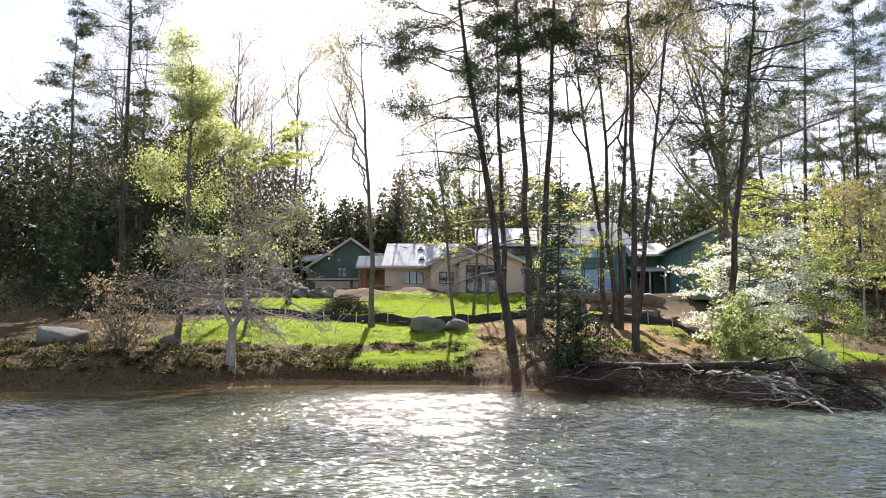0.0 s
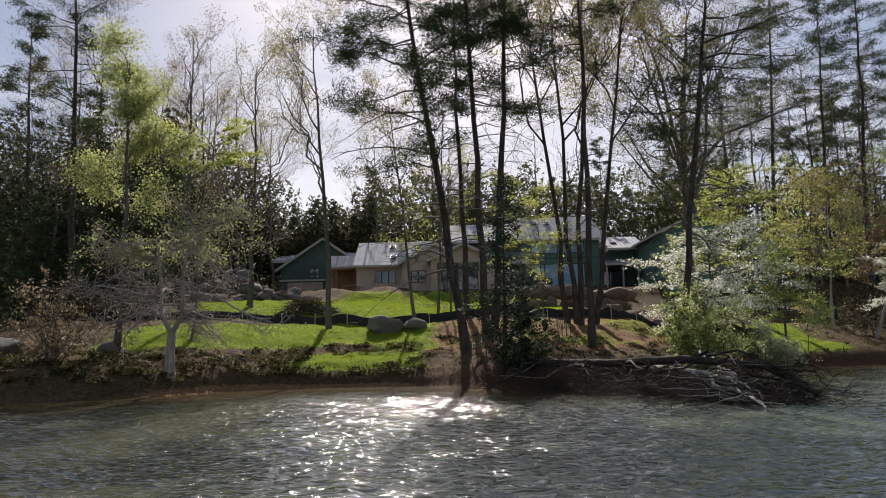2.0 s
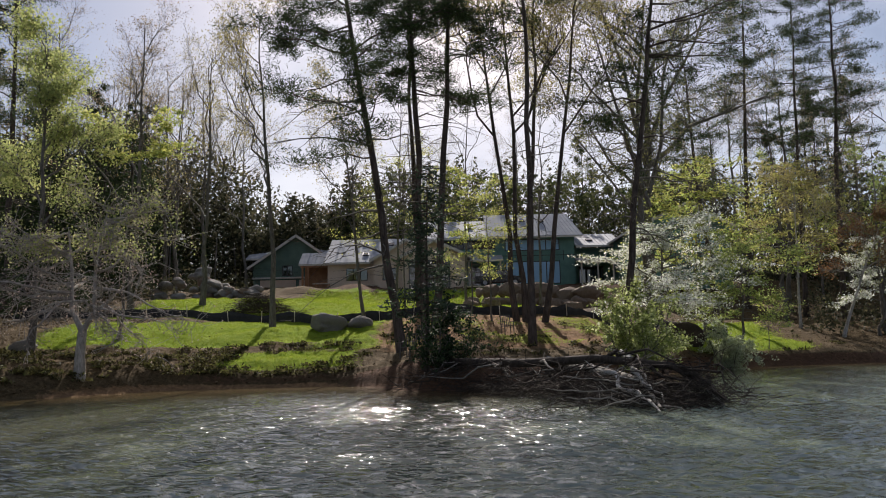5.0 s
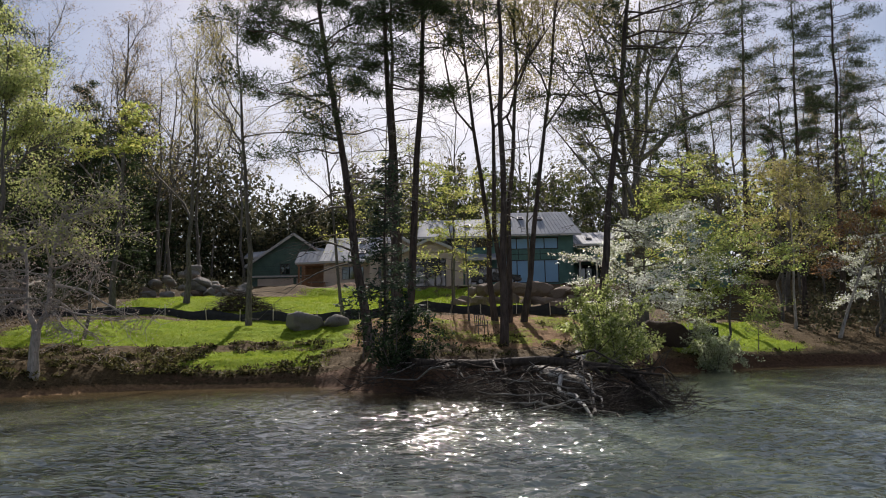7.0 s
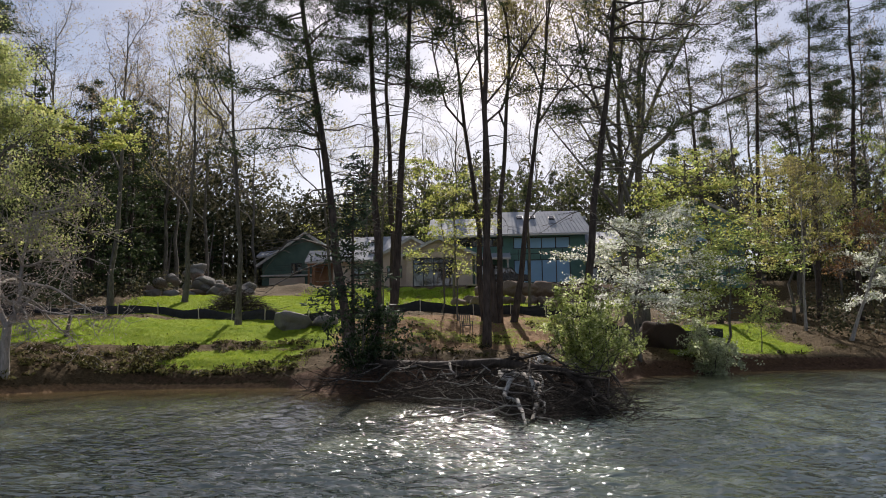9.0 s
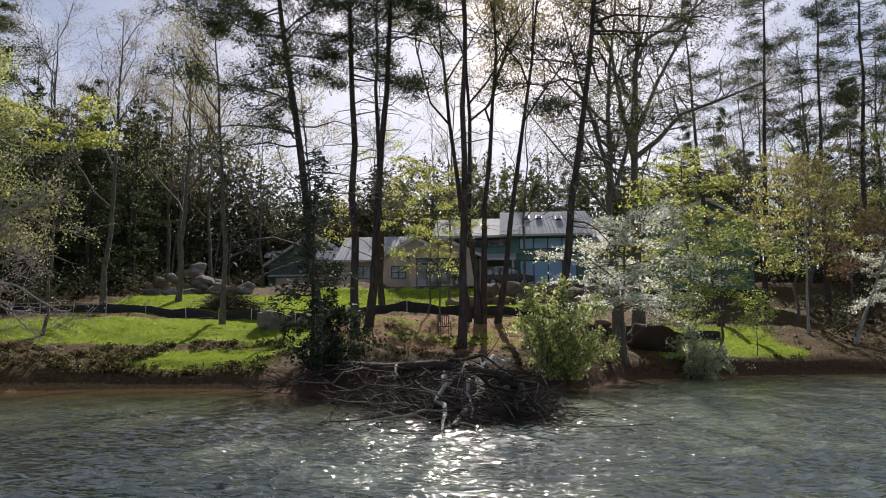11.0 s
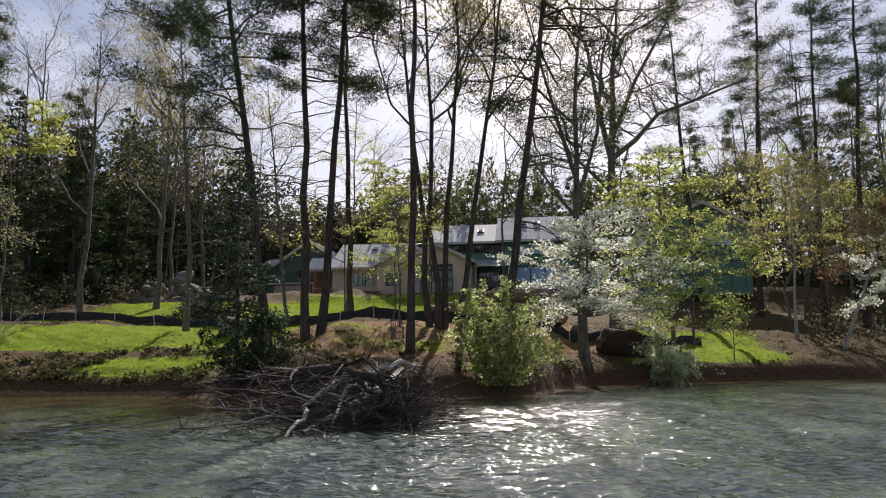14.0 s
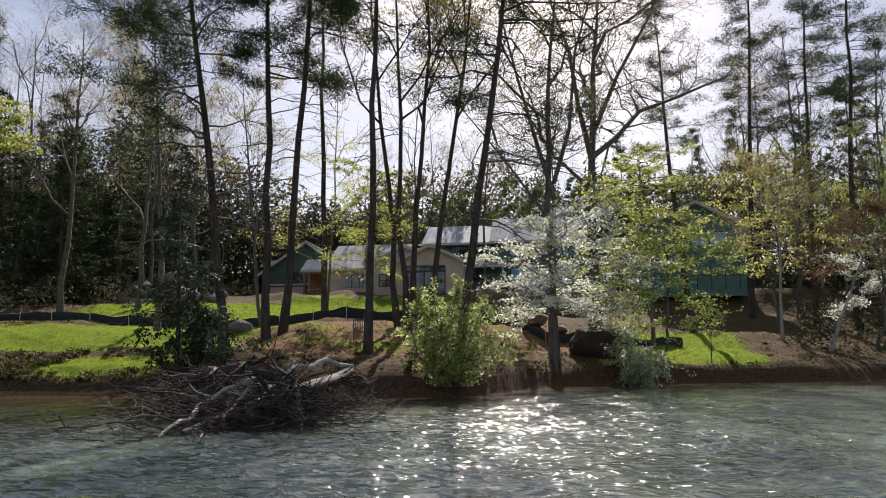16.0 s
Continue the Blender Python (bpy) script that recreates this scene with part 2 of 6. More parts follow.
M_FABRIC = plain_mat("black silt fabric", (0.010, 0.010, 0.011), (0.028, 0.027, 0.027), 4.0, 0.75, 0.3)
M_STAKE = plain_mat("pale stake wood", (0.45, 0.39, 0.30), (0.62, 0.55, 0.44), 6.0, 0.8)
M_GREENWALL = plain_mat("green sheathing", (0.075, 0.165, 0.135), (0.11, 0.22, 0.18), 1.4, 0.7)
M_TAPE = plain_mat("black seam tape", (0.012, 0.014, 0.014), (0.03, 0.035, 0.033), 5.0, 0.5)
M_DARKGREEN = plain_mat("dark green siding", (0.055, 0.105, 0.08), (0.085, 0.145, 0.11), 1.2, 0.65)
M_STUCCO = plain_mat("tan stucco", (0.48, 0.38, 0.29), (0.60, 0.49, 0.38), 1.0, 0.9, 0.4)
M_ROOF = plain_mat("grey metal roof", (0.27, 0.28, 0.30), (0.36, 0.37, 0.39), 0.8, 0.85, 0.05, 0.0)
M_TRIM = plain_mat("pale fascia board", (0.44, 0.41, 0.36), (0.56, 0.53, 0.47), 3.0, 0.7)
M_FRAME = plain_mat("black window frame", (0.012, 0.012, 0.013), (0.022, 0.022, 0.024), 8.0, 0.4)
M_CEDAR = plain_mat("cedar wood", (0.25, 0.115, 0.048), (0.40, 0.20, 0.09), 2.5, 0.6)
M_DARKROOM = plain_mat("unlit interior board", (0.10, 0.09, 0.08), (0.16, 0.145, 0.13), 2.0, 0.9)
M_CARBODY = plain_mat("black car paint", (0.010, 0.011, 0.012), (0.016, 0.017, 0.019), 3.0, 0.22, 0.0)
M_RUBBER = plain_mat("black rubber", (0.015, 0.015, 0.015), (0.03, 0.03, 0.03), 9.0, 0.85)
M_STEEL = plain_mat("brown painted steel", (0.06, 0.05, 0.042), (0.12, 0.10, 0.085), 12.0, 0.5)
M_WHITE = plain_mat("white painted board", (0.68, 0.68, 0.66), (0.80, 0.80, 0.78), 3.0, 0.6)


def pane_mat(name, colour, rough):
    m = Mat(name)
    n = m.noise(m.coords(), 0.8, 3.0)
    m.bump(n, 0.04, 0.05)
    m.p.inputs["IOR"].default_value = 1.9
    return m.set(m.mix(n, tuple(c * 0.75 for c in colour), colour), rough)


M_FILM = pane_mat("blue film on glass", (0.30, 0.52, 0.72), 0.3)
M_FILM.node_tree.nodes["Principled BSDF"].inputs["IOR"].default_value = 1.4
M_PANE = pane_mat("dark window glass", (0.012, 0.016, 0.018), 0.03)

# ---- mesh helpers ----


def mesh_of(name, verts, faces, mats, smooth=False):
    me = bpy.data.meshes.new(name)
    me.from_pydata(verts, [], faces)
    for mt in mats:
        me.materials.append(mt)
    if smooth:
        me.polygons.foreach_set("use_smooth", np.ones(len(me.polygons), dtype=bool))
    me.update()
    return me


def thing(name, place, label, category, group="", kind=""):
    ob = new(name)
    ob.empty_display_size = 0.2
    ob.location = place
    return tagged(ob, label, category, group, kind)


def part(name, me, parent, label=""):
    ob = new(name, me)
    ob.parent = parent
    if label:
        tagged(ob, label)
    return ob


class Solid:
    """Boxes and prisms gathered into one mesh."""

    def __init__(self):
        self.v, self.f = [], []

    def box(self, x0, x1, y0, y1, z0, z1):
        b = len(self.v)
        self.v += [(x0, y0, z0), (x1, y0, z0), (x1, y1, z0), (x0, y1, z0), (x0, y0, z1), (x1, y0, z1), (x1, y1, z1), (x0, y1, z1)]
        self.f += [tuple(b + i for i in q) for q in ((0, 3, 2, 1), (4, 5, 6, 7), (0, 1, 5, 4), (1, 2, 6, 5), (2, 3, 7, 6), (3, 0, 4, 7))]
        return self

    def prism(self, outline, y0, y1):
        """A flat outline of (x, z) points, drawn out from y0 to y1."""
        b, n = len(self.v), len(outline)
        self.v += [(x, y0, z) for x, z in outline] + [(x, y1, z) for x, z in outline]
        self.f.append(tuple(b + i for i in range(n)))
        self.f.append(tuple(b + n + i for i in reversed(range(n))))
        self.f += [(b + i, b + n + i, b + n + (i + 1) % n, b + (i + 1) % n) for i in range(n)]
        return self

    def bar(self, a, b, w, h=None):
        """A square bar from a to b."""
        a, b = Vector(a), Vector(b)
        d = (b - a).normalized()
        up = Vector((0, 0, 1)) if abs(d.z) < 0.95 else Vector((0, 1, 0))
        s = d.cross(up).normalized() * w / 2
        u = s.cross(d).normalized() * (h or w) / 2
        k = len(self.v)
        self.v += [tuple(p + q) for p in (a, b) for q in (-s - u, s - u, s + u, -s + u)]
        self.f += [tuple(k + i for i in q) for q in ((0, 1, 2, 3), (7, 6, 5, 4), (0, 4, 5, 1), (1, 5, 6, 2), (2, 6, 7, 3), (3, 7, 4, 0))]
        return self

    def mesh(self, name, mat):
        me = mesh_of(name, self.v, self.f, [mat])
        bm = bmesh.new()
        bm.from_mesh(me)
        bmesh.ops.recalc_face_normals(bm, faces=bm.faces)
        bm.to_mesh(me)
        bm.free()
        return me


class Tubes:
    """Tapered tubes along lines of points, gathered into one mesh."""

    def __init__(self):
        self.v, self.f = [], []

    def add(self, pts, radii, sides=5):
        base = len(self.v)
        ring = [(math.cos(2 * math.pi * i / sides), math.sin(2 * math.pi * i / sides)) for i in range(sides)]
        n = len(pts)
        for k in range(n):
            p = pts[k]
            d = (pts[min(k + 1, n - 1)] - pts[max(k - 1, 0)])
            if d.length < 1e-6:
                d = Vector((0, 0, 1))
            d.normalize()
            ref = Vector((1, 0, 0)) if abs(d.x) < 0.8 else Vector((0, 1, 0))
            s = d.cross(ref).normalized()
            u = d.cross(s)
            r = radii[k]
            self.v += [(p.x + r * (c * s.x + q * u.x), p.y + r * (c * s.y + q * u.y), p.z + r * (c * s.z + q * u.z)) for c, q in ring]
        for k in range(n - 1):
            a = base + k * sides
            for i in range(sides):
                j = (i + 1) % sides
                self.f.append((a + i, a + j, a + sides + j, a + sides + i))
        return self

    def mesh(self, name, mat):
        return mesh_of(name, self.v, self.f, [mat], True)


def leaves_mesh(name, centres, size, mat, rng, flat=0.0, slim=0.55, spread=0.35, corners=4):
    """One leaf of three or four corners round each centre, turned at random (flat: 0 any way, 1 level)."""
    c = np.asarray(centres, dtype=np.float64).reshape(-1, 3)
    n = len(c)
    me = bpy.data.meshes.new(name)
    if n == 0:
        return me
    a = rng.normal(size=(n, 3))
    a[:, 2] *= 1.0 - flat
    a /= np.linalg.norm(a, axis=1)[:, None] + 1e-9
    b = rng.normal(size=(n, 3))
    b[:, 2] *= 1.0 - flat
    b -= (a * b).sum(1)[:, None] * a
    b /= np.linalg.norm(b, axis=1)[:, None] + 1e-9
    s = size * (1.0 + spread * rng.normal(size=(n, 1))).clip(0.4, 1.8)
    a, b = a * s * 0.5, b * s * 0.5 * slim
    v = np.empty((n, corners, 3))
    if corners == 4:
        v[:, 0], v[:, 1], v[:, 2], v[:, 3] = c - a, c + b, c + a, c - b
    else:
        v[:, 0], v[:, 1], v[:, 2] = c - a - b, c - a + b, c + a
    me.vertices.add(corners * n)
    me.vertices.foreach_set("co", v.ravel())
    me.loops.add(corners * n)
    me.loops.foreach_set("vertex_index", np.arange(corners * n, dtype=np.int32))
    me.polygons.add(n)
    me.polygons.foreach_set("loop_start", np.arange(0, corners * n, corners, dtype=np.int32))
    me.materials.append(mat)
    me.update(calc_edges=True)
    return me


# ---- the lie of the land ----
SHORE_X = (-400, -60, -25, -15, -11.5, -9.3, -7.6, -6.4, -5, -2, 0.8, 3.0, 4.2, 5.5, 7.2, 8.4, 10.6, 11.8, 13, 14.2, 15.0, 16.2, 17.5, 20, 23, 26, 31, 34, 45, 80, 400)
SHORE_Y = (40, 22, 24, 26.4, 26.8, 27.6, 29.7, 31.3, 32.4, 32.8, 33.0, 32.2, 29.6, 27.9, 28.2, 29.6, 31.0, 31.3, 31.4, 32.0, 34.3, 38.4, 40.5, 41.6, 44.4, 45.8, 46.6, 49.2, 52, 58, 75)
BANK_D = (-300, -40, -8, -2.5, 0, 0.4, 2.4, 5, 10, 15)
BANK_Z = (-3, -3, -1.8, -0.5, 0.0, 0.35, 1.05, 1.5, 2.65, 3.15)
BACK_F = (0, 0.35, 0.65, 0.80, 0.90, 1.0)
BACK_H = (0, 0.25, 0.40, 0.66, 0.94, 1.0)


def inland(x, y):
    """How far a spot lies behind the waterline; negative out on the water."""
    shore = sum(np.interp(x + o, SHORE_X, SHORE_Y) for o in (-0.8, -0.4, 0.0, 0.4, 0.8)) / 5
    d = y - shore
    slope = (np.interp(x + 0.9, SHORE_X, SHORE_Y) - np.interp(x - 0.9, SHORE_X, SHORE_Y)) / 1.8
    k = 1 / np.sqrt(1 + slope ** 2)
    return d * (k + (1 - k) * np.clip(np.abs(d) / 15, 0, 1))


def land(x, y):
    """The ground's height, for arrays or single numbers."""
    x, y = np.asarray(x, dtype=float), np.asarray(y, dtype=float)
    d = inland(x, y)
    steep = np.interp(x, (-9, -5, -3, 3, 5, 11, 13.5, 18, 32), (0.7, 0.45, 0.12, 0.15, 0.45, 0.4, 0.8, 0.6, 0.45))
    z = np.interp(d, BANK_D, BANK_Z)
    z = z + steep * np.interp(d, (0, 0.25, 0.7, 1.8, 6), (0, 0.28, 0.55, 0.5, 0))
    y0 = np.interp(x, SHORE_X, SHORE_Y) + 15
    f = (y - y0) / (80.0 - y0)
    z = np.where(d > 15, 3.15 + (7.5 - 3.15) * np.interp(f, BACK_F, BACK_H), z)
    z = z + np.clip(y - 82, 0, 14) * 0.13 + np.clip(y - 98, 0, 60) * 0.10 + np.clip(y - 158, 0, 300) * 0.02
    mound = 0.65 * np.exp(-((x + 3.6) / 2.2) ** 2 - ((y - 79.5) / 2.2) ** 2) + 0.4 * np.exp(-((x + 8.4) / 2.0) ** 2 - ((y - 75.5) / 2.4) ** 2)
    z = z + mound + 0.45 * np.exp(-((x - 6.3) / 1.9) ** 2 - ((y - 30.5) / 1.7) ** 2)
    z = z + 0.95 * np.clip(0.5 - x / 9.0, 0, 1) * np.clip((y - 50) / 8, 0, 1) * np.clip((78 - y) / 10, 0, 1)
    z = np.where(y < -120, -3 + (-120 - y) * 0.06, z)
    return z


def land1(x, y):
    return float(land(x, y))


def axis(stops):
    out = []
    for a, b, step in stops:
        out += list(np.arange(a, b, step))
    return np.array(out + [stops[-1][1]])


def build_ground():
    xs = axis(((-900, -120, 60), (-120, -34, 4), (-34, 2.6, 0.36), (2.6, 6.6, 0.13), (6.6, 12.8, 0.36), (12.8, 17.6, 0.13), (17.6, 44, 0.36), (44, 120, 4), (120, 900, 60)))
    ys = axis(((-600, 0, 60), (0, 22, 4), (22, 26, 0.3), (26, 35, 0.12), (35, 50, 0.24), (50, 100, 0.9), (100, 200, 8), (200, 1200, 100)))
    gx, gy = np.meshgrid(xs, ys)
    z = land(gx, gy)
    d = inland(gx, gy)
    n_a = np.array([noise.noise((x * 0.45, y * 0.45, 0)) for x, y in zip(gx.ravel(), gy.ravel())]).reshape(gx.shape)
    n_b = np.array([noise.noise((x * 1.7, y * 1.7, 5)) for x, y in zip(gx.ravel(), gy.ravel())]).reshape(gx.shape)
    n_c = np.array([noise.noise((x * 4.5, y * 4.5, 9)) for x, y in zip(gx.ravel(), gy.ravel())]).reshape(gx.shape)
    live = np.clip(d / 0.8, 0, 1) * (gx > -60) * (gx < 70)
    z = z + live * (0.18 * n_a + 0.11 * n_b * np.interp(d, (1, 2.5, 6, 7), (1.0, 2.0, 2.0, 1.0)) + 0.05 * n_c * np.clip((d - 1.5) / 3, 0, 1))
    for _ in range(2):
        soft = z.copy()
        soft[1:-1, 1:-1] = (z[1:-1, :-2] + z[1:-1, 2:] + z[:-2, 1:-1] + z[2:, 1:-1] + z[1:-1, 1:-1]) / 5
        z = np.where((d > -0.4) & (d < 3.2) & (gx > -30) & (gx < 44), soft, z)
    shape = lambda v, a, b, w: np.clip((v - a) / w, 0, 1) * np.clip((b - v) / w, 0, 1)
    terrace = shape(gx, -13.2, 3.2, 2) * shape(d, 5.6 + 0.8 * n_a, 15.5, 1.0)
    lower = shape(gx, -4.5, 2.5, 1.5) * shape(d, 0.8, 4.8, 0.8)
    strip = shape(gx, -1.5, 3.5, 1.2) * shape(d, 4.0, 8.0, 1.0) * 0.6
    behind = shape(gx, -16.5, 13, 2) * shape(gy, 45.5, 62.0, 1.5)
    yard = shape(gx, -8, 14, 2) * shape(gy, 60.0, 78.0, 2.0) * (0.62 + 0.8 * n_b)
    right = shape(gx, 18.4, 28.5, 1.4) * shape(d, 0.6, 11.0, 0.9)
    lawn = np.clip(np.maximum.reduce([terrace, lower, strip, behind, yard, right]) + 0.6 * n_b * (terrace + behind + lower), 0, 1)
    clay = np.maximum(shape(d, -0.8, np.interp(gx, (2, 3, 13, 16), (0.75, 1.2, 1.1, 0.75)), 0.25) * np.interp(gx, (-6, -4, 2, 3), (0.1, 0.5, 0.5, 0.95)),
                      np.exp(-((gx + 3.5) / 3.0) ** 2 - ((gy - 79) / 4.0) ** 2) + 0.9 * shape(gy, 76.5, 88, 2) * shape(gx, -12, 26, 3) * (n_a > -0.35))
    lawn = np.maximum(lawn, 0.5 * shape(gx, 2, 17, 2) * shape(d, 3.0, 13, 1.5) * np.clip(0.5 + 2.5 * (n_a + 0.6 * n_b), 0, 1))
    straw = shape(gx, 1.5, 18.5, 1.5) * shape(d, 2.9, 15, 1.5)
    sand = shape(gx, -9, 2.4, 1.5) * shape(d, -0.9, 0.22, 0.15)
    straw, clay = np.maximum(straw, sand), np.where(sand > 0.3, 0.0, clay)
    nx, ny = len(xs), len(ys)
    verts = np.stack([gx, gy, z], -1).reshape(-1, 3)
    i = np.arange(nx * ny).reshape(ny, nx)
    faces = np.stack([i[:-1, :-1], i[:-1, 1:], i[1:, 1:], i[1:, :-1]], -1).reshape(-1, 4)
    me = mesh_of("ground", verts.tolist(), faces.tolist(), [M_GROUND], True)
    for key, arr in (("lawn", lawn), ("clay", clay), ("straw", straw)):
        at = me.attributes.new(key, "FLOAT", "POINT")
        at.data.foreach_set("value", np.clip(arr, 0, 1).ravel().astype(np.float32))
    tagged(new("ground", me), "sloping lakeshore ground with lawn, leaf litter and clay banks", "ground", kind="structure")
    return lambda x, y: (np.interp(x, xs, range(nx)), np.interp(y, ys, range(ny)), lawn, z)


zone_at = build_ground()


def zone(x, y):
    """The lawn's share and the ground's height at a spot."""
    fx, fy, lawn, z = zone_at(x, y)
    i, j = int(fx), int(fy)
    u, v = fx - i, fy - j
    lerp = lambda a: (a[j, i] * (1 - u) + a[j, i + 1] * u) * (1 - v) + (a[j + 1, i] * (1 - u) + a[j + 1, i + 1] * u) * v
    return lerp(lawn), lerp(z)


def foot(x, y):
    return float(zone(x, y)[1])


def build_water():
    """One sheet of water: small wind waves where the boat passes, level farther off."""
    xs = axis(((-900, -60, 60), (-60, -16, 1), (-16, 27, 0.16), (27, 46, 0.4), (46, 90, 2), (90, 900, 60)))
    ys = axis(((-600, -20, 40), (-20, 4, 1), (4, 6, 0.5), (6, 16, 0.068), (16, 26, 0.10), (26, 47, 0.22), (47, 90, 4)))
    gx, gy = np.meshgrid(xs, ys)
    rng = np.random.default_rng(3)
    z = np.zeros_like(gx)
    near = np.clip((26 - gy) / 5, 0, 1) * np.clip((28 - gx) / 4, 0, 1)
    for k in range(36):
        lam = 0.20 * (2.0 ** rng.random()) if k < 24 else 0.40 * (1.8 ** rng.random())
        az = radians(-78) + rng.normal() * 0.7
        ph = rng.random() * 6.28
        patch = 0.55 + 0.45 * np.sin(gx * (0.5 + 1.1 * rng.random()) + gy * (0.1 + 0.4 * rng.random()) + 2 * ph)
        z += 0.019 * lam * patch * np.sin(2 * math.pi / lam * (gx * math.cos(az) + gy * math.sin(az)) + ph) * (near if k < 24 else 0.5)
    calm = np.clip((gx + 16) / 3, 0, 1) * np.clip((46 - gx) / 4, 0, 1) * np.clip((gy - 6) / 2, 0, 1) * np.clip((47 - gy) / 3, 0, 1)
    z = z * calm * np.interp(gx, (-9, 0, 6, 11), (0.7, 0.8, 0.95, 1.05))
    d = np.interp(gx, SHORE_X, SHORE_Y) - gy
    z = z * np.clip(d / 9, 0.2, 1.0)
    # near bed, stretched wide at left to paint in the woods' dark reflection
    shallow_and_shade = np.clip(1 - d / np.interp(gx, (-8, 2, 8, 13, 30), (34, 32, 18, 11, 12)), 0, 1) ** 0.9 * 0.95
    # left water darkened whatever its depth, as if mirroring the shaded woods
    shallow_and_shade = np.maximum(shallow_and_shade, 0.72 * np.clip((5.5 - gx) / 7, 0, 1))
    nx, ny = len(xs), len(ys)
    verts = np.stack([gx, gy, z], -1).reshape(-1, 3)
    i = np.arange(nx * ny).reshape(ny, nx)
    faces = np.stack([i[:-1, :-1], i[:-1, 1:], i[1:, 1:], i[1:, :-1]], -1).reshape(-1, 4)
    me = mesh_of("water", verts.tolist(), faces.tolist(), [M_WATER], True)
    at = me.attributes.new("shallow_and_shade", "FLOAT", "POINT")
    at.data.foreach_set("value", shallow_and_shade.ravel().astype(np.float32))
    at = me.attributes.new("chop", "FLOAT", "POINT")
    at.data.foreach_set("value", (0.10 + 0.90 * np.clip((d - 1.5) / 12, 0, 1)).ravel().astype(np.float32))
    tagged(new("water", me), "rippled green-grey lake water with sun glitter", "water", kind="structure")


build_water()

# ---- trees ----


def curve_pts(a, b, bow, n, rng, wobble=0.02):
    """Points from a to b that bow sideways a little."""
    a, b = Vector(a), Vector(b)
    d = b - a
    side = Vector(rng.normal(size=3)) * bow * d.length
    out = []
    for k in range(n + 1):
        t = k / n
        j = Vector(rng.normal(size=3)) * wobble * d.length * (0 < k < n)
        out.append(a + d * t + side * (4 * t * (1 - t)) * 0.5 + j)
    return out


def along(pts, t):
    k = min(int(t * (len(pts) - 1)), len(pts) - 2)
    u = t * (len(pts) - 1) - k
    return pts[k].lerp(pts[k + 1], u)


def pine(name, place, height, lean, radius, seed, crown_from=0.5, dead_from=0.25, reach=3.6, tufts=1.0, label="", group="", side=None,
         needle=0.195, per=14, split=True):
    """A tall pine: slim trunk, arching dead limbs below, ragged needle crown above."""
    rng = np.random.default_rng(seed)
    ob = thing(name, place, label, "tree", group)
    top = Vector((lean[0], lean[1], height))
    trunk = curve_pts((0, 0, -0.3), top, 0.012, 12, rng, 0.0018)
    radii = [radius * (1.3 if k == 0 else 1.0) * (1 - 0.92 * (k / 12) ** 1.1) for k in range(13)]
    part("trunk", Tubes().add(trunk, radii, 8).mesh("trunk", M_PINEBARK), ob)
    limbs, dead, tips = Tubes(), Tubes(), []
    count = int(height * (2.6 if split else 2.0))
    for k in range(count):
        t = dead_from + (0.99 - dead_from) * (k + rng.random()) / count
        p = along(trunk, t)
        az = rng.random() * 2 * math.pi
        live = t > crown_from + rng.normal() * 0.05
        u = (t - crown_from) / (1 - crown_from)
        length = reach * (0.45 + 0.75 * rng.random()) * ((1.0 - 0.75 * max(u, 0) ** 1.6) if live else 0.62)
        if side is not None and math.cos(az - side) > 0.3:
            length *= 1.4
        length = min(length, 5.6)
        rise = (-0.02 + 0.55 * max(u, 0) + 0.10 * rng.normal()) if live else 0.16 + 0.15 * rng.normal()
        sag = 0.10 if live else 0.42
        swing = 0.35 * rng.normal()
        line = []
        for i in range(6):
            f = i / 5
            a = az + swing * f
            line.append(p + Vector((math.cos(a), math.sin(a), rise - sag * f)) * length * f + Vector(rng.normal(size=3)) * 0.022 * length * (0 < i))
        r0 = 0.012 + 0.0085 * length
        bough = Tubes() if split else (limbs if live else dead)
        bough.add(line, [r0, r0 * 0.8, r0 * 0.62, r0 * 0.45, r0 * 0.28, r0 * 0.12], 4)
        for m in range((11 if split else 7) if live else 6):
            s = 0.25 + 0.75 * rng.random()
            q = along(line, min(s, 0.999))
            a2 = az + swing + rng.choice((-1, 1)) * (0.45 + 0.6 * rng.random())
            l2 = length * (0.14 + 0.30 * rng.random()) * (1.25 - s * 0.5)
            e = q + Vector((math.cos(a2) * l2, math.sin(a2) * l2, (0.14 if live else -0.14) * l2 + 0.14 * rng.normal() * l2))
            bough.add([q, q.lerp(e, 0.5) + Vector((0, 0, 0.05 * l2)), e], [r0 * 0.32, r0 * 0.22, 0.004], 3)
            if live:
                for g in range(max(1, int(3 * tufts + rng.random()))):
                    tips.append(q.lerp(e, 0.30 + 0.75 * rng.random()) + Vector(rng.normal(size=3)) * 0.09)
        if split:
            part("limb" if live else "dead_limb", bough.mesh("limb", M_PINEBARK if live else M_GREYBARK), ob)
    if limbs.v:
        tagged(part("branchwork", limbs.mesh("branchwork", M_PINEBARK), ob), kind="stuff")
    if dead.v:
        tagged(part("dead_branchwork", dead.mesh("dead_branchwork", M_GREYBARK), ob, "bare dead lower limbs"), kind="stuff")
    c = np.repeat(np.array([tuple(p) for p in tips]).reshape(-1, 3), per, axis=0)
    c = c + rng.normal(size=c.shape) * np.array([0.20, 0.20, 0.12])
    part("crown", leaves_mesh("crown", c, needle, M_NEEDLE, rng, 0.15, 0.15, 0.35, 3), ob, "tufts of dark green needles")
    return ob


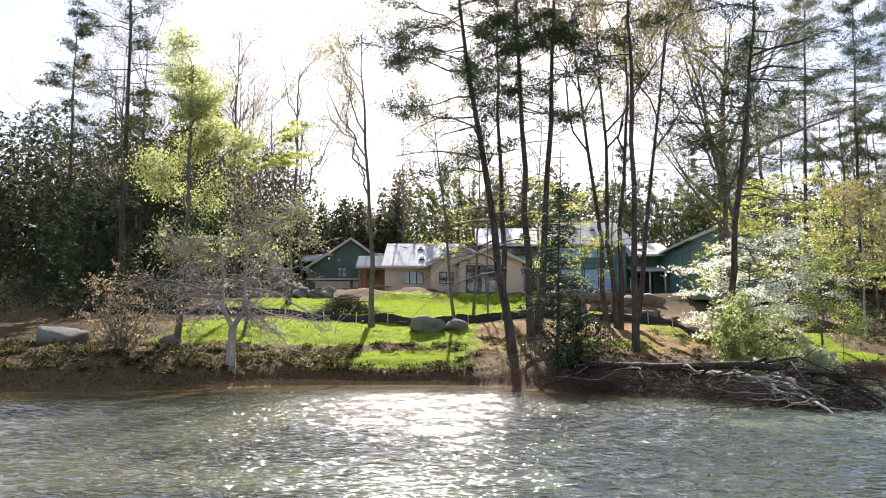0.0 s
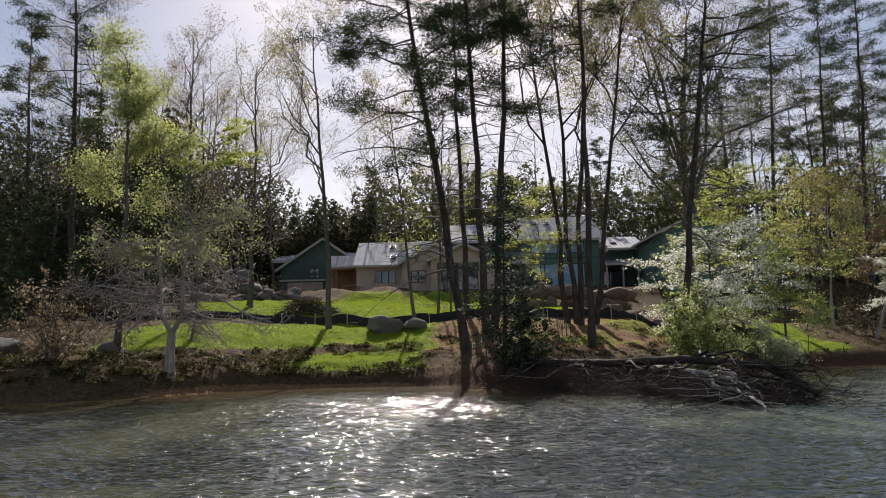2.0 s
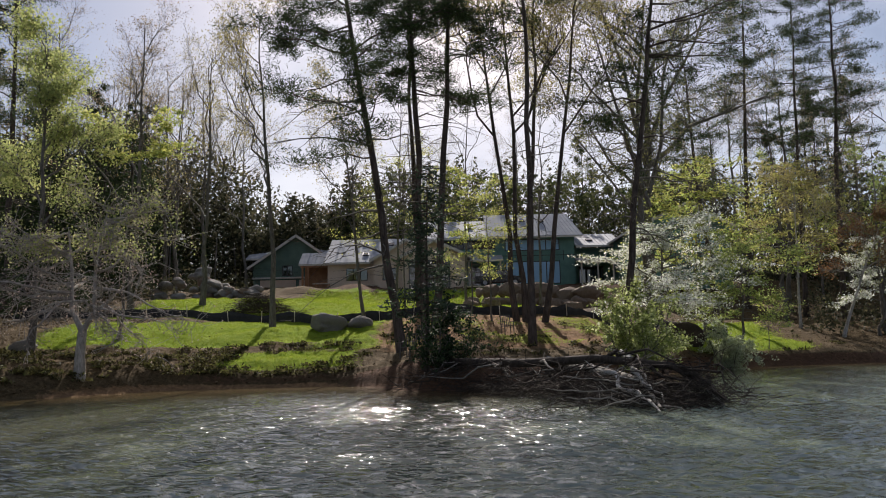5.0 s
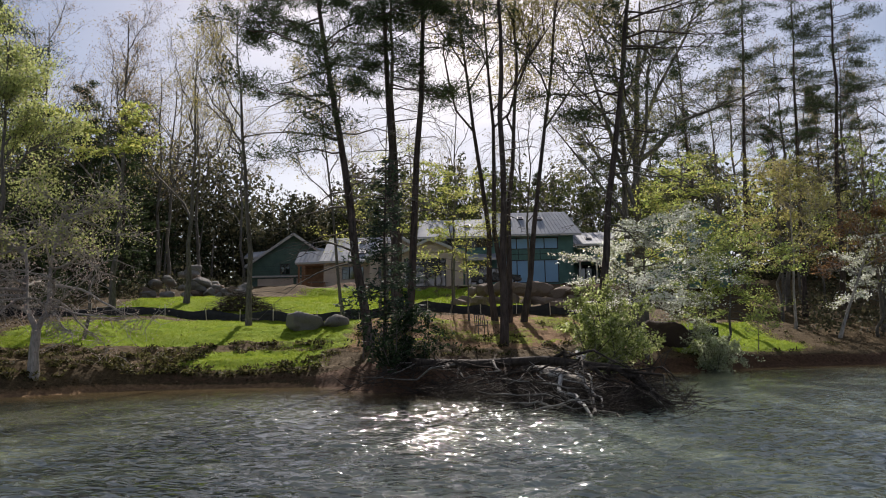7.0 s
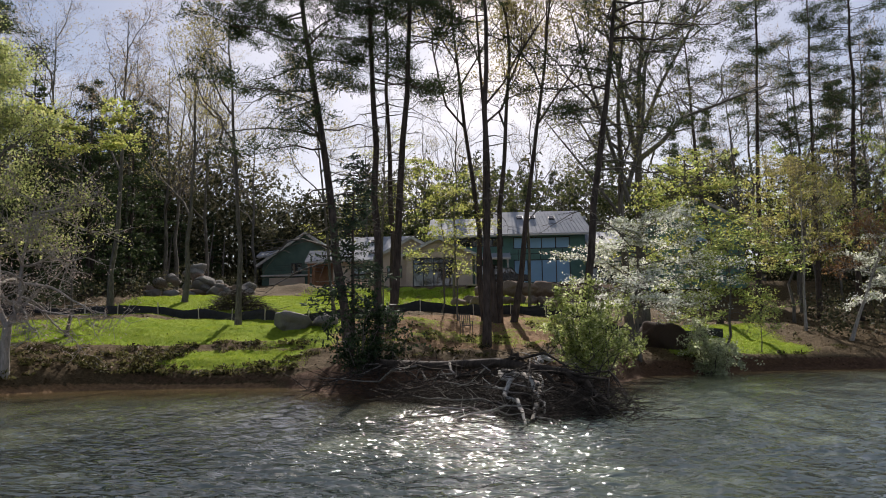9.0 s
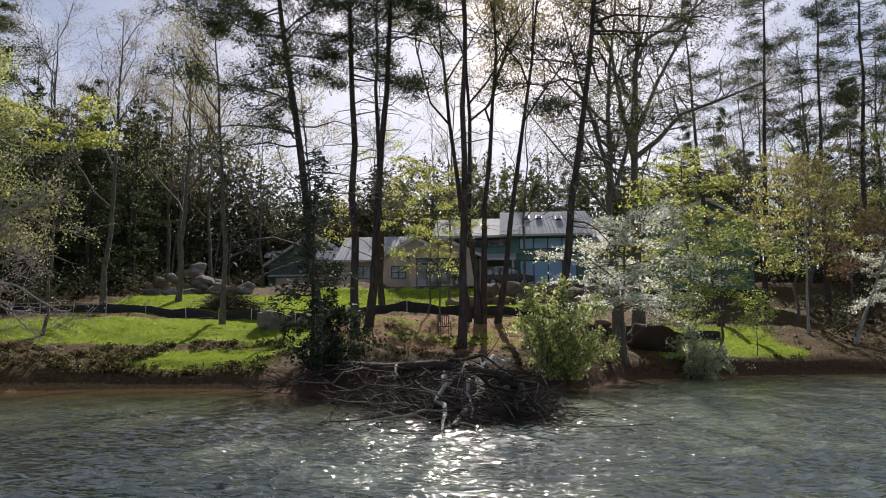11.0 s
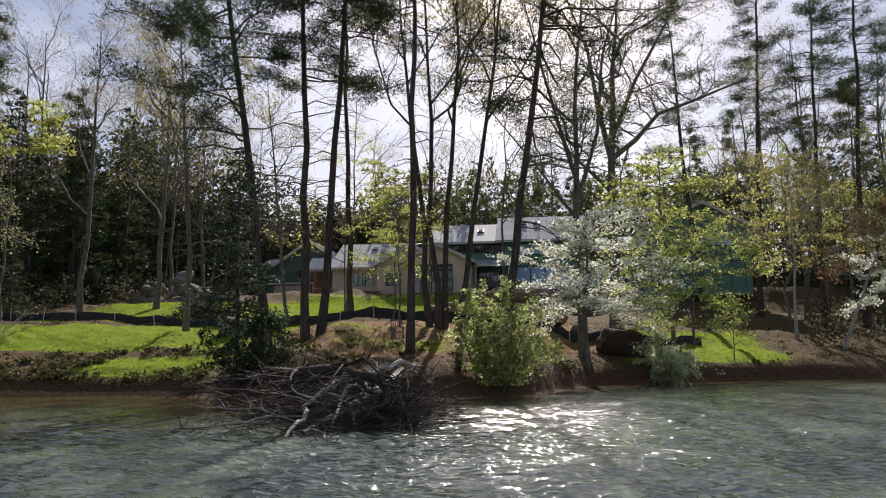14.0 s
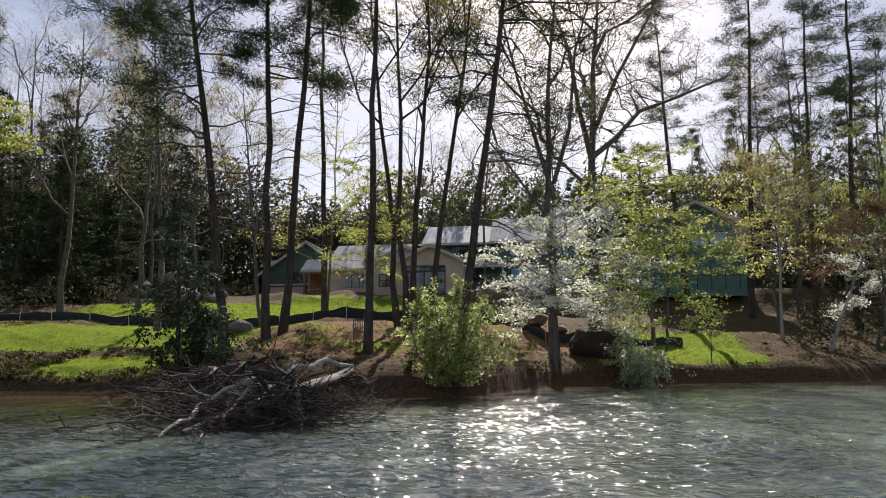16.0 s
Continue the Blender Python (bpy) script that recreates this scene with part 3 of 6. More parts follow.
def broadleaf(name, place, height, lean, radius, seed, mat, bark=None, fork=0.35, limbs_n=6, spread=0.45, leaf=0.10, density=1.0,
              label="", group="", flat=0.1, levels=3, rise=1.0, trunks=1, category="tree", twig=0.7, shape=1.0, split=True, leaf_from=0.0, guides=(), bushy=1.0):
    """A deciduous tree: trunk, limbs, branches, twigs, and small leaves about the twigs."""
    rng = np.random.default_rng(seed)
    bark = bark or M_GREYBARK
    ob = thing(name, place, label, category, group)
    wood, small, buds = Tubes(), Tubes(), []
    spare = wood
    trunk_mesh = Tubes()

    def grow(p, way, length, r, level, wood):
        tip = p + way * length
        n = 4 if level <= 1 else 2
        line = curve_pts(p, tip, 0.10, n, rng, 0.035)
        r1 = r * 0.45
        (wood if level <= 1 else small).add(line, [r + (r1 - r) * k / n for k in range(n + 1)], 5 if level == 0 else 4 if level == 1 else 3)
        if level >= levels:
            for s in (0.35, 0.55, 0.7, 0.85, 0.95, 1.0):
                buds.append(tuple(along(line, min(s, 0.999))))
            return
        kids = (5, 5, 4, 4)[level] if split else (4, 3, 3, 3)[level]
        for k in range(kids):
            s = 0.30 + 0.70 * (k + rng.random()) / kids
            q = along(line, min(s, 0.999))
            perp = Vector(rng.normal(size=3))
            perp = (perp - way * perp.dot(way)).normalized()
            w = (way * (0.75 + 0.3 * rng.random()) + perp * (0.55 + 0.45 * rng.random()) + Vector((0, 0, 0.18 * rise))).normalized()
            w.z *= (1.0 - flat)
            w.normalize()
            grow(q, w, length * (0.42 + 0.28 * rng.random()) * (1.1 - 0.3 * s), max(r * 0.42 * (1.15 - 0.4 * s), 0.007), level + 1, wood)
        if level < 2:
            grow(tip, (way + Vector(rng.normal(size=3)) * 0.2 + Vector((0, 0, 0.15))).normalized(), length * 0.55, r1, level + 1, wood)

    for tnum in range(trunks):
        off = Vector(((tnum - (trunks - 1) / 2) * 0.42 + rng.normal() * 0.1, rng.normal() * 0.3, 0)) if trunks > 1 else Vector()
        top = Vector((lean[0] + (tnum - (trunks - 1) / 2) * 1.5 * (trunks > 1) + rng.normal() * 0.4 * (trunks > 1), lean[1], height * 0.86))
        line = curve_pts(off + Vector((0, 0, -0.25)), off + top, 0.025, 8, rng, 0.005)
        trunk_mesh.add(line, [radius * (1.3 if k == 0 else 1.0) * (1 - 0.86 * k / 8) for k in range(9)], 8)
        for k in range(limbs_n):
            t = fork + (0.98 - fork) * (k + 0.7 * rng.random()) / limbs_n
            p = along(line, min(t, 0.99))
            az = rng.random() * 2 * math.pi
            up = rise * (0.55 + 0.5 * t)
            way = Vector((math.cos(az), math.sin(az), up)).normalized()
            u = (t - fork) / (1 - fork)
            wood = Tubes() if split else spare
            grow(p, way, height * spread * (0.7 + 0.4 * rng.random()) * (1.0 - 0.55 * u * shape), radius * 0.45 * (1 - 0.6 * u), 0 if levels > 2 else 1, wood)
            if split:
                part("limb", wood.mesh("limb", bark), ob)
    for pts, r in guides:
        line = [Vector(p) for p in pts]
        n = len(line) - 1
        wood = Tubes().add(line, [r * (1 - 0.75 * k / n) for k in range(n + 1)], 6)
        for k in range(int(9 + 2 * n)):
            s = 0.15 + 0.84 * rng.random()
            q = along(line, s)
            w = Vector((rng.normal() * 0.8, rng.normal() * 0.8, 0.45 + 0.5 * rng.normal())).normalized()
            grow(q, w, (1.4 + 1.8 * rng.random()) * bushy, r * 0.35 * (1.1 - 0.6 * s), 1, wood)
        part("limb", wood.mesh("limb", bark), ob, "long crooked limb")
    part("trunk", trunk_mesh.mesh("trunk", bark), ob)
    if not split:
        tagged(part("branchwork", spare.mesh("branchwork", bark), ob), kind="stuff")
    tagged(part("twigwork", small.mesh("twigwork", bark), ob), kind="stuff")
    b = np.array(buds).reshape(-1, 3)
    keep = rng.random(len(b)) < min(1.0, density) * np.clip((b[:, 2] - leaf_from) / 1.5 + 0.15, 0, 1)
    c = np.repeat(b[keep], max(1, int(round(density))), axis=0)
    c = c + rng.normal(size=c.shape) * np.array([twig, twig, twig * 0.6]) * 0.28
    part("crown", leaves_mesh("crown", c, leaf, mat, rng, flat * 1.6 if flat > 0.3 else 0.0, 0.65, 0.35, 4 if split else 3), ob)
    return ob


def spray_tree(name, place, height, reach, seed, limbs, label, group, leaf_mats, low=0.30, leaf=0.11, per=13, lean=0.3, thick=0.12, shape=0.75, fan=0.36):
    """A small tree whose limbs arch out and carry loose, nearly level sprays; leaf_mats are (part, material, share)."""
    rng = np.random.default_rng(seed)
    ob = thing(name, place, label, "tree", group)
    trunk = curve_pts((0, 0, -0.3), (lean, 0, height * 0.93), 0.05, 8, rng, 0.014)
    part("trunk", Tubes().add(trunk, [thick * (1.25 if k == 0 else 1) * (1 - 0.88 * k / 8) for k in range(9)], 7).mesh("trunk", M_GREYBARK), ob)
    spots = []
    for k in range(limbs):
        t = low + (0.99 - low) * ((k + rng.random()) / limbs) ** 0.9
        p = along(trunk, min(t, 0.99))
        az = 2.4 * k + rng.normal() * 0.5
        u = (t - low) / (1 - low)
        l = reach * (0.40 + 0.70 * rng.random()) * (1.10 - shape * u) * (0.75 + 0.5 * min(1.0, u * 4))
        up = 0.10 + 0.35 * u + 0.22 * rng.normal()
        swing = 0.45 * rng.normal()
        line = []
        for i in range(7):
            f = i / 6
            a = az + swing * f
            line.append(p + Vector((math.cos(a) * f, math.sin(a) * f, up * f - 0.28 * f * f)) * l + Vector(rng.normal(size=3)) * 0.025 * l * (0 < i))
        limb = Tubes().add(line, [max(0.006, thick * 0.26 * (1 - 0.85 * i / 6)) for i in range(7)], 4)
        for m in range(int(6 + 7 * l)):
            s = 0.22 + 0.78 * rng.random() ** 0.8
            q = along(line, min(s, 0.99))
            a2 = az + swing * s + rng.choice((-1, 1)) * (0.35 + 0.9 * rng.random())
            l2 = (0.25 + 0.75 * rng.random()) * l * fan
            e = q + Vector((math.cos(a2) * l2, math.sin(a2) * l2, l2 * (0.08 + 0.24 * rng.normal())))
            mid = q.lerp(e, 0.5) + Vector((0, 0, 0.06 * l2))
            limb.add([q, mid, e], [0.009, 0.006, 0.003], 3)
            for _ in range(int(per * (0.35 + 1.3 * rng.random()))):
                f = 0.1 + 0.95 * rng.random()
                c = q.lerp(e, f)
                spots.append((c.x + rng.normal() * 0.10, c.y + rng.normal() * 0.10, c.z + 0.06 * l2 * 4 * f * (1 - f) + rng.normal() * 0.055))
        part("limb", limb.mesh("limb", M_GREYBARK), ob)
    spots = np.array(spots)
    pick = rng.random(len(spots))
    base = 0.0
    for pname, mat, share in leaf_mats:
        part(pname, leaves_mesh(pname, spots[(pick >= base) & (pick < base + share)], leaf, mat, rng, 0.45, 0.72), ob)
        base += share
    return ob


def crooked_tree(place, seed, label):
    """A low forked tree: a short pale trunk, two stems, and long crooked limbs bristling with twigs."""
    rng = np.random.default_rng(seed)
    ob = thing("bank_tree", place, label, "tree", "lawn trees")
    stems = [[Vector(p) for p in q] for q in (((0, 0, -0.3), (-0.02, 0, 0.8), (0.04, 0, 1.7)), ((0.04, 0, 1.65), (-0.45, 0.1, 2.5), (-0.5, 0.1, 4.0), (-0.75, 0.2, 5.6)),
                                             ((0.04, 0, 1.65), (0.5, -0.1, 2.4), (0.45, 0, 4.1), (0.8, 0.1, 6.4)))]
    part("trunk", Tubes().add(stems[0], [0.24, 0.18, 0.16], 9).mesh("trunk", M_PALEBARK), ob, "pale grey trunk")
    spots = []
    for q in stems[1:]:
        part("stem", Tubes().add(q, [0.12, 0.09, 0.06, 0.02], 7).mesh("stem", M_SILVERBARK), ob)
    for k in range(40):
        q = stems[1 + k % 2]
        p = along(q, 0.22 + 0.76 * rng.random())
        az = (math.pi if k % 2 == 0 else 0.0) + rng.normal() * 0.85
        length = (5.4 - 0.46 * p.z) * (0.55 + 0.6 * rng.random())
        way = Vector((math.cos(az), math.sin(az), 0.18 + 0.20 * rng.normal()))
        line, n = [p], 10
        for i in range(n):
            way = (way + Vector((rng.normal() * 0.22, rng.normal() * 0.22, rng.normal() * 0.20 - 0.045))).normalized()
            line.append(line[-1] + way * length / n)
        r = 0.026 + 0.009 * length
        limb = Tubes().add(line, [max(0.005, r * (1 - 0.9 * i / n)) for i in range(n + 1)], 5)
        for m in range(24):
            c = along(line, 0.12 + 0.87 * rng.random())
            d = Vector((rng.normal() * 0.8, rng.normal() * 0.8, rng.normal() * 0.55)).normalized() * (0.25 + 0.75 * rng.random())
            e = c + way * 0.25 + d
            mid = c.lerp(e, 0.5) + Vector(rng.normal(size=3)) * 0.09
            limb.add([c, mid, e], [0.017, 0.012, 0.006], 3)
            g = mid.lerp(e, rng.random()) + Vector(rng.normal(size=3)) * 0.22
            limb.add([mid, g], [0.011, 0.005], 3)
            spots += [tuple(e), tuple(g)]
        # paler bark on most limbs puts the twigs' sunlit edges into the colour
        part("limb", limb.mesh("limb", M_PALEBARK if k % 3 else M_SILVERBARK), ob)
    b = np.repeat(np.array(spots), 4, axis=0)
    b = b + rng.normal(size=b.shape) * 0.09
    part("young_foliage", leaves_mesh("young_foliage", b, 0.06, M_BLUSH, rng, 0.0, 0.6), ob, "pale pinkish opening buds")
    c = b[(b[:, 2] > 4.4) & (rng.random(len(b)) < 0.6)]
    c = np.repeat(c, 2, axis=0)
    part("crown", leaves_mesh("crown", c + rng.normal(size=c.shape) * 0.14, 0.085, M_PALE, rng, 0.0, 0.65), ob, "yellow-green top leaves")
    return ob


def conifer(name, place, height, radius, seed, label="", group="", low=0.08, mat=None, per=5, rings=1.0, needle=0.29):
    """A dense dark conifer with drooping tiers to near the ground."""
    rng = np.random.default_rng(seed)
    ob = thing(name, place, label, "tree", group)
    top = Vector((rng.normal() * 0.2, rng.normal() * 0.2, height))
    trunk = curve_pts((0, 0, -0.3), top, 0.008, 6, rng, 0.003)
    part("trunk", Tubes().add(trunk, [radius * (1 - 0.95 * k / 6) for k in range(7)], 6).mesh("trunk", M_PINEBARK), ob)
    limbs, tips = Tubes(), []
    n = int(height * 4.4 * rings)
    for k in range(n):
        t = low + (0.99 - low) * (k + rng.random()) / n
        p = along(trunk, t)
        az = rng.random() * 2 * math.pi
        length = height * 0.26 * (1.03 - t) ** 0.75 * (0.6 + 0.5 * rng.random())
        tip = p + Vector((math.cos(az) * length, math.sin(az) * length, -0.10 * length + 0.3 * length * t))
        line = curve_pts(p, tip, 0.06, 3, rng, 0.02)
        limbs.add(line, [0.035, 0.026, 0.016, 0.006], 3)
        for m in range(int(length * 5) + 2):
            s = (0.18 + 0.82 * rng.random()) if m else 0.999
            q = along(line, min(s, 0.999))
            w = 0.30 * length * (1.1 - s)
            tips.append((q.x + rng.normal() * w, q.y + rng.normal() * w, q.z - abs(rng.normal()) * 0.10 - 0.04))
    tagged(part("branchwork", limbs.mesh("branchwork", M_PINEBARK), ob), kind="stuff")
    c = np.repeat(np.array(tips), per, axis=0)
    c = c + rng.normal(size=c.shape) * np.array([0.17, 0.17, 0.08])
    part("crown", leaves_mesh("crown", c, needle * 1.25, mat or M_NEEDLE, rng, 0.45, 0.36, 0.35, 3), ob, "drooping dark needles")
    return ob


def shrub(name, place, wide, high, seed, mat, label, leaf=0.11, count=6000, bark=None, stems=14, droop=0.0, group=""):
    """A bush: a sheaf of stems with side twigs and many small leaves."""
    rng = np.random.default_rng(seed)
    ob = thing(name, place, label, "bush", group)
    wood, spots = Tubes(), []
    for k in range(stems):
        az = rng.random() * 2 * math.pi
        out = wide * (0.2 + 0.8 * rng.random())
        h = high * (0.55 + 0.5 * rng.random()) * (1.05 - 0.45 * out / wide)
        a = Vector((rng.normal() * 0.12, rng.normal() * 0.12, -0.15))
        b = Vector((math.cos(az) * out, math.sin(az) * out * 0.8, h))
        line = curve_pts(a, b, 0.12, 5, rng, 0.03)
        line[-1].z -= droop * out
        r = 0.022 + 0.012 * rng.random()
        wood.add(line, [r * (1 - 0.8 * i / 5) for i in range(6)], 4)
        for m in range(16):
            s = 0.15 + 0.85 * rng.random()
            q = along(line, min(s, 0.99))
            e = q + Vector((rng.normal() * 0.35, rng.normal() * 0.3, 0.1 + rng.normal() * 0.22 - droop * 0.35)) * wide * 0.45
            wood.add([q, q.lerp(e, 0.5), e], [0.009, 0.007, 0.003], 3)
            spots += [tuple(q.lerp(e, u)) for u in (0.2, 0.4, 0.6, 0.8, 1.0)]
    tagged(part("stemwork", wood.mesh("stemwork", bark or M_GREYBARK), ob), kind="stuff")
    s = np.array(spots)
    c = s[rng.integers(0, len(s), count)] + rng.normal(size=(count, 3)) * 0.065
    c[:, 2] = np.maximum(c[:, 2], 0.04)
    part("foliage", leaves_mesh("foliage", c, leaf, mat, rng, 0.1, 0.6), ob)
    return ob


def at(x, y, dz=0.0):
    return (x, y, foot(x, y) + dz)


TALL = "tall dark-barked pine with ragged needle crown on the lakeshore"
# pines on the bank
pine("pine_tree", at(4.0, 35.4), 25, (-3.6, 0.2), 0.21, 11, 0.40, 0.16, 5.4, 3.3, "tall pine leaning over the lawn, ragged dark crown", "bank pines", side=math.pi)
pine("pine_tree", at(5.0, 37.0), 26, (-0.8, 0.4), 0.19, 12, 0.46, 0.2, 4.2, 2.0, TALL, "bank pines")
pine("pine_tree", at(5.35, 37.9), 26, (1.2, 0.6), 0.19, 13, 0.46, 0.2, 4.0, 1.6, "tall pine with a trunk leaning off its neighbour", "bank pines")
pine("pine_tree", at(9.7, 35.5), 25, (0.2, 0.5), 0.17, 14, 0.56, 0.2, 3.4, 1.0, TALL, "bank pines")
pine("pine_tree", at(4.4, 47.5), 27, (-0.4, 0.3), 0.18, 15, 0.62, 0.3, 2.8, 0.8, "slim straight pine behind the silt fence", "bank pines")
pine("pine_tree", at(13.4, 34.2), 24, (2.9, 0.4), 0.17, 17, 0.40, 0.2, 4.6, 1.2, "dark pine trunk leaning out over the dogwood", "bank pines", side=0.2)
pine("pine_tree", at(32.2, 68), 34, (1.8, 0), 0.24, 18, 0.46, 0.3, 4.2, 1.3, "tall pine behind the green gable", "woodland pines")
pine("pine_tree", at(36.2, 66), 32, (1.2, 0), 0.22, 19, 0.50, 0.3, 4.0, 1.2, "tall straight pine at the wood's edge", "woodland pines")
pine("pine_tree", at(38.4, 64), 33, (1.6, 0), 0.25, 20, 0.48, 0.3, 4.2, 1.3, "tall straight pine at the wood's edge", "woodland pines")
pine("pine_tree", at(-19.2, 45), 27, (-0.7, 0), 0.22, 21, 0.42, 0.25, 4.0, 1.0, "tall pine among the dark woods by the lawn", "woodland pines")
pine("pine_tree", at(26.0, 58), 24, (-1.5, 0.5), 0.22, 22, 0.38, 0.2, 3.8, 0.8, "broad dark pine above the green maple", "woodland pines")

# leafing hardwoods near the water
broadleaf("slim_tree", at(-3.7, 44), 21, (-0.9, 0), 0.17, 31, M_BUD, fork=0.42, limbs_n=7, spread=0.26, leaf=0.09, density=1.0, rise=1.7,
          label="slim bare hardwood with forked crown just leafing", group="lawn trees")
broadleaf("twin_tree", at(10.2, 41.6), 25, (0.2, 0.5), 0.155, 32, M_BUD, M_PINEBARK, fork=0.42, limbs_n=5, spread=0.24, leaf=0.11, density=1.6, rise=1.9,
          trunks=4, label="cluster of dark trunks leafing out high above the chairs", group="lawn trees")
broadleaf("oak_tree", at(19.3, 51), 25, (0.9, 0), 0.36, 33, M_OAK, fork=0.62, limbs_n=5, spread=0.32, leaf=0.09, density=1.0, rise=0.9,
          guides=((((0, 0, 10.4), (1.6, -0.2, 11.6), (3.0, 0, 13.2), (5.2, 0.2, 14.0), (8.4, 0, 15.2)), 0.2), (((0.1, 0, 10.6), (-0.5, 0, 13.5), (-1.0, 0.3, 17.5), (-2.4, 0, 21.5)), 0.2),
                  (((0.3, 0, 12.0), (1.8, 0.3, 15.5), (3.8, 0, 19.0), (5.0, 0.2, 22.0)), 0.16), (((0, 0, 8.6), (-2.2, 0.4, 11.0), (-4.2, 0, 14.5)), 0.13)),
          label="large spreading oak with crooked limbs and young leaves", group="shore oaks")
broadleaf("oak_tree", at(16.9, 42.4), 23, (0.6, 0.3), 0.23, 34, M_OAK, fork=0.5, limbs_n=6, spread=0.28, leaf=0.09, density=1.0, rise=1.3,
          guides=((((0.2, 0, 7.6), (-0.6, 0, 10.5), (-1.5, 0, 14.0), (-2.4, 0.2, 18.0)), 0.14), (((0.2, 0, 8.4), (1.0, 0, 11.0), (1.4, 0.2, 15.0), (2.6, 0, 19.0)), 0.13),
                  (((0.2, 0, 6.2), (-2.0, 0.3, 9.5), (-4.4, 0, 12.6)), 0.09)),
          label="forked oak on the clay bank with sparse young leaves", group="shore oaks")
crooked_tree(at(-7.8, 30.5), 35, "pale-trunked forked tree with long crooked silvery twigs")
BLOSSOM = (("blossom", M_PETAL, 0.84), ("foliage", M_FRESH, 0.16))
spray_tree("dogwood_tree", at(16.9, 40.6), 6.9, 3.9, 36, 40, "dogwood with loose tiers of white blossom on the bank", "dogwoods", BLOSSOM, 0.36, 0.088, 24, 0.4, 0.14, 0.55)
spray_tree("dogwood_tree", at(36.0, 55), 7.4, 3.2, 37, 24, "dogwood with pale blossom at the wood's edge", "dogwoods", BLOSSOM, 0.36, 0.105, 16, 0.5, 0.12, 0.6)
spray_tree("dogwood_tree", at(39.5, 60), 7.0, 3.0, 46, 22, "dogwood with pale blossom at the wood's edge", "dogwoods", BLOSSOM, 0.36, 0.105, 16, 0.2, 0.12, 0.6)
spray_tree("maple_tree", at(21.9, 43.8), 7.0, 3.6, 38, 34, "young maple with level sprays of fresh green leaves", "green maples",
           (("foliage", M_MAPLE, 0.8), ("young_foliage", M_SPRING, 0.2)), 0.36, 0.105, 14, 0.3, 0.09, 0.6, 0.42)
spray_tree("maple_tree", at(22.4, 50.5), 11.8, 4.3, 48, 52, "taller maple in bright yellow-green leaf", "green maples",
           (("foliage", M_SPRING, 0.62), ("green_foliage", M_MAPLE, 0.38)), 0.42, 0.13, 9, -0.3, 0.13, 0.62, 0.40)
spray_tree("maple_tree", at(31.8, 60.0), 13, 3.8, 49, 40, "maple in olive young leaf beside the green gable", "green maples",
           (("foliage", M_SPRING, 0.4), ("bronze_foliage", M_BUD, 0.6)), 0.36, 0.13, 11, 0.5, 0.12, 0.6, 0.40)
broadleaf("maple_tree", at(-10.9, 32.6), 14.8, (0.2, 0), 0.15, 39, M_PALE, fork=0.40, limbs_n=12, spread=0.18, leaf=0.095, density=2.0, twig=1.1, rise=1.3, leaf_from=5.0,
          label="tall maple in pale spring leaf by the lawn", group="green maples")
spray_tree("maple_tree", at(-9.2, 36.8), 10.6, 2.7, 50, 12, "slender maple with bright yellow-green upper sprays", "green maples",
           (("foliage", M_SPRING, 0.7), ("green_foliage", M_MAPLE, 0.3)), 0.82, 0.11, 16, 0.9, 0.08, 0.5, 0.42)
broadleaf("slim_tree", at(30.7, 55.3), 12, (0.3, 0), 0.11, 41, M_BUD, M_PALEBARK, fork=0.40, limbs_n=7, spread=0.3, leaf=0.10, density=0.7, rise=1.0,
          label="slim pale trunk leafing at the water's edge", group="lawn trees")
broadleaf("slim_tree", at(32.9, 54.0), 9.5, (3.6, 0), 0.13, 42, M_RUST, M_PALEBARK, fork=0.45, limbs_n=6, spread=0.32, leaf=0.11, density=1.2, rise=0.6,
          label="pale leaning trunk with rust-coloured young leaves", group="lawn trees")
broadleaf("sapling", at(24.7, 46.6), 3.6, (0.1, 0), 0.035, 43, M_SPRING, fork=0.3, limbs_n=8, spread=0.34, leaf=0.10, density=1.0, rise=0.6, levels=2,
          label="thin sapling on the grassy bank", group="saplings")
broadleaf("sapling", at(8.3, 41.2), 7.8, (-0.2, 0), 0.05, 44, M_SPRING, fork=0.3, limbs_n=11, spread=0.26, leaf=0.085, density=6.0, rise=0.5, levels=2, flat=0.4,
          label="thin sapling with yellow-green leaves by the fence", group="saplings")
broadleaf("sapling", at(3.3, 50.2), 13, (0.2, 0), 0.06, 45, M_SPRING, fork=0.3, limbs_n=12, spread=0.26, leaf=0.095, density=6.0, rise=0.5, levels=2, flat=0.4,
          label="thin sapling with yellow-green leaves behind the fence", group="saplings")
broadleaf("slim_tree", at(1.2, 46.2), 17, (-1.6, 0), 0.11, 47, M_BUD, fork=0.5, limbs_n=6, spread=0.22, leaf=0.09, density=0.9, rise=1.4,
          label="thin leaning trunk by the grey boulder", group="lawn trees")
# pale hardwoods behind the lawn, by the dark conifers
for x, y, tall, seed, mat, wide, fork, lb in ((-15.2, 52.5, 23, 71, M_BEIGE, 0.30, 0.30, "hardwood with a broad crown of bare beige twigs"), (-11.2, 55.0, 21, 72, M_BUD, 0.28, 0.34, "hardwood with fine upright twigs just leafing"),
                                              (-26.5, 62.5, 27, 74, M_BEIGE, 0.32, 0.30, "broad pale hardwood with bold forked limbs")):
    broadleaf("hardwood_tree", at(x, y), tall, (0.4, 0), 0.20, seed, mat, fork=fork, limbs_n=7, spread=wide, leaf=0.085, density=1.0, rise=1.6, twig=1.0, label=lb, group="lawn hardwoods")
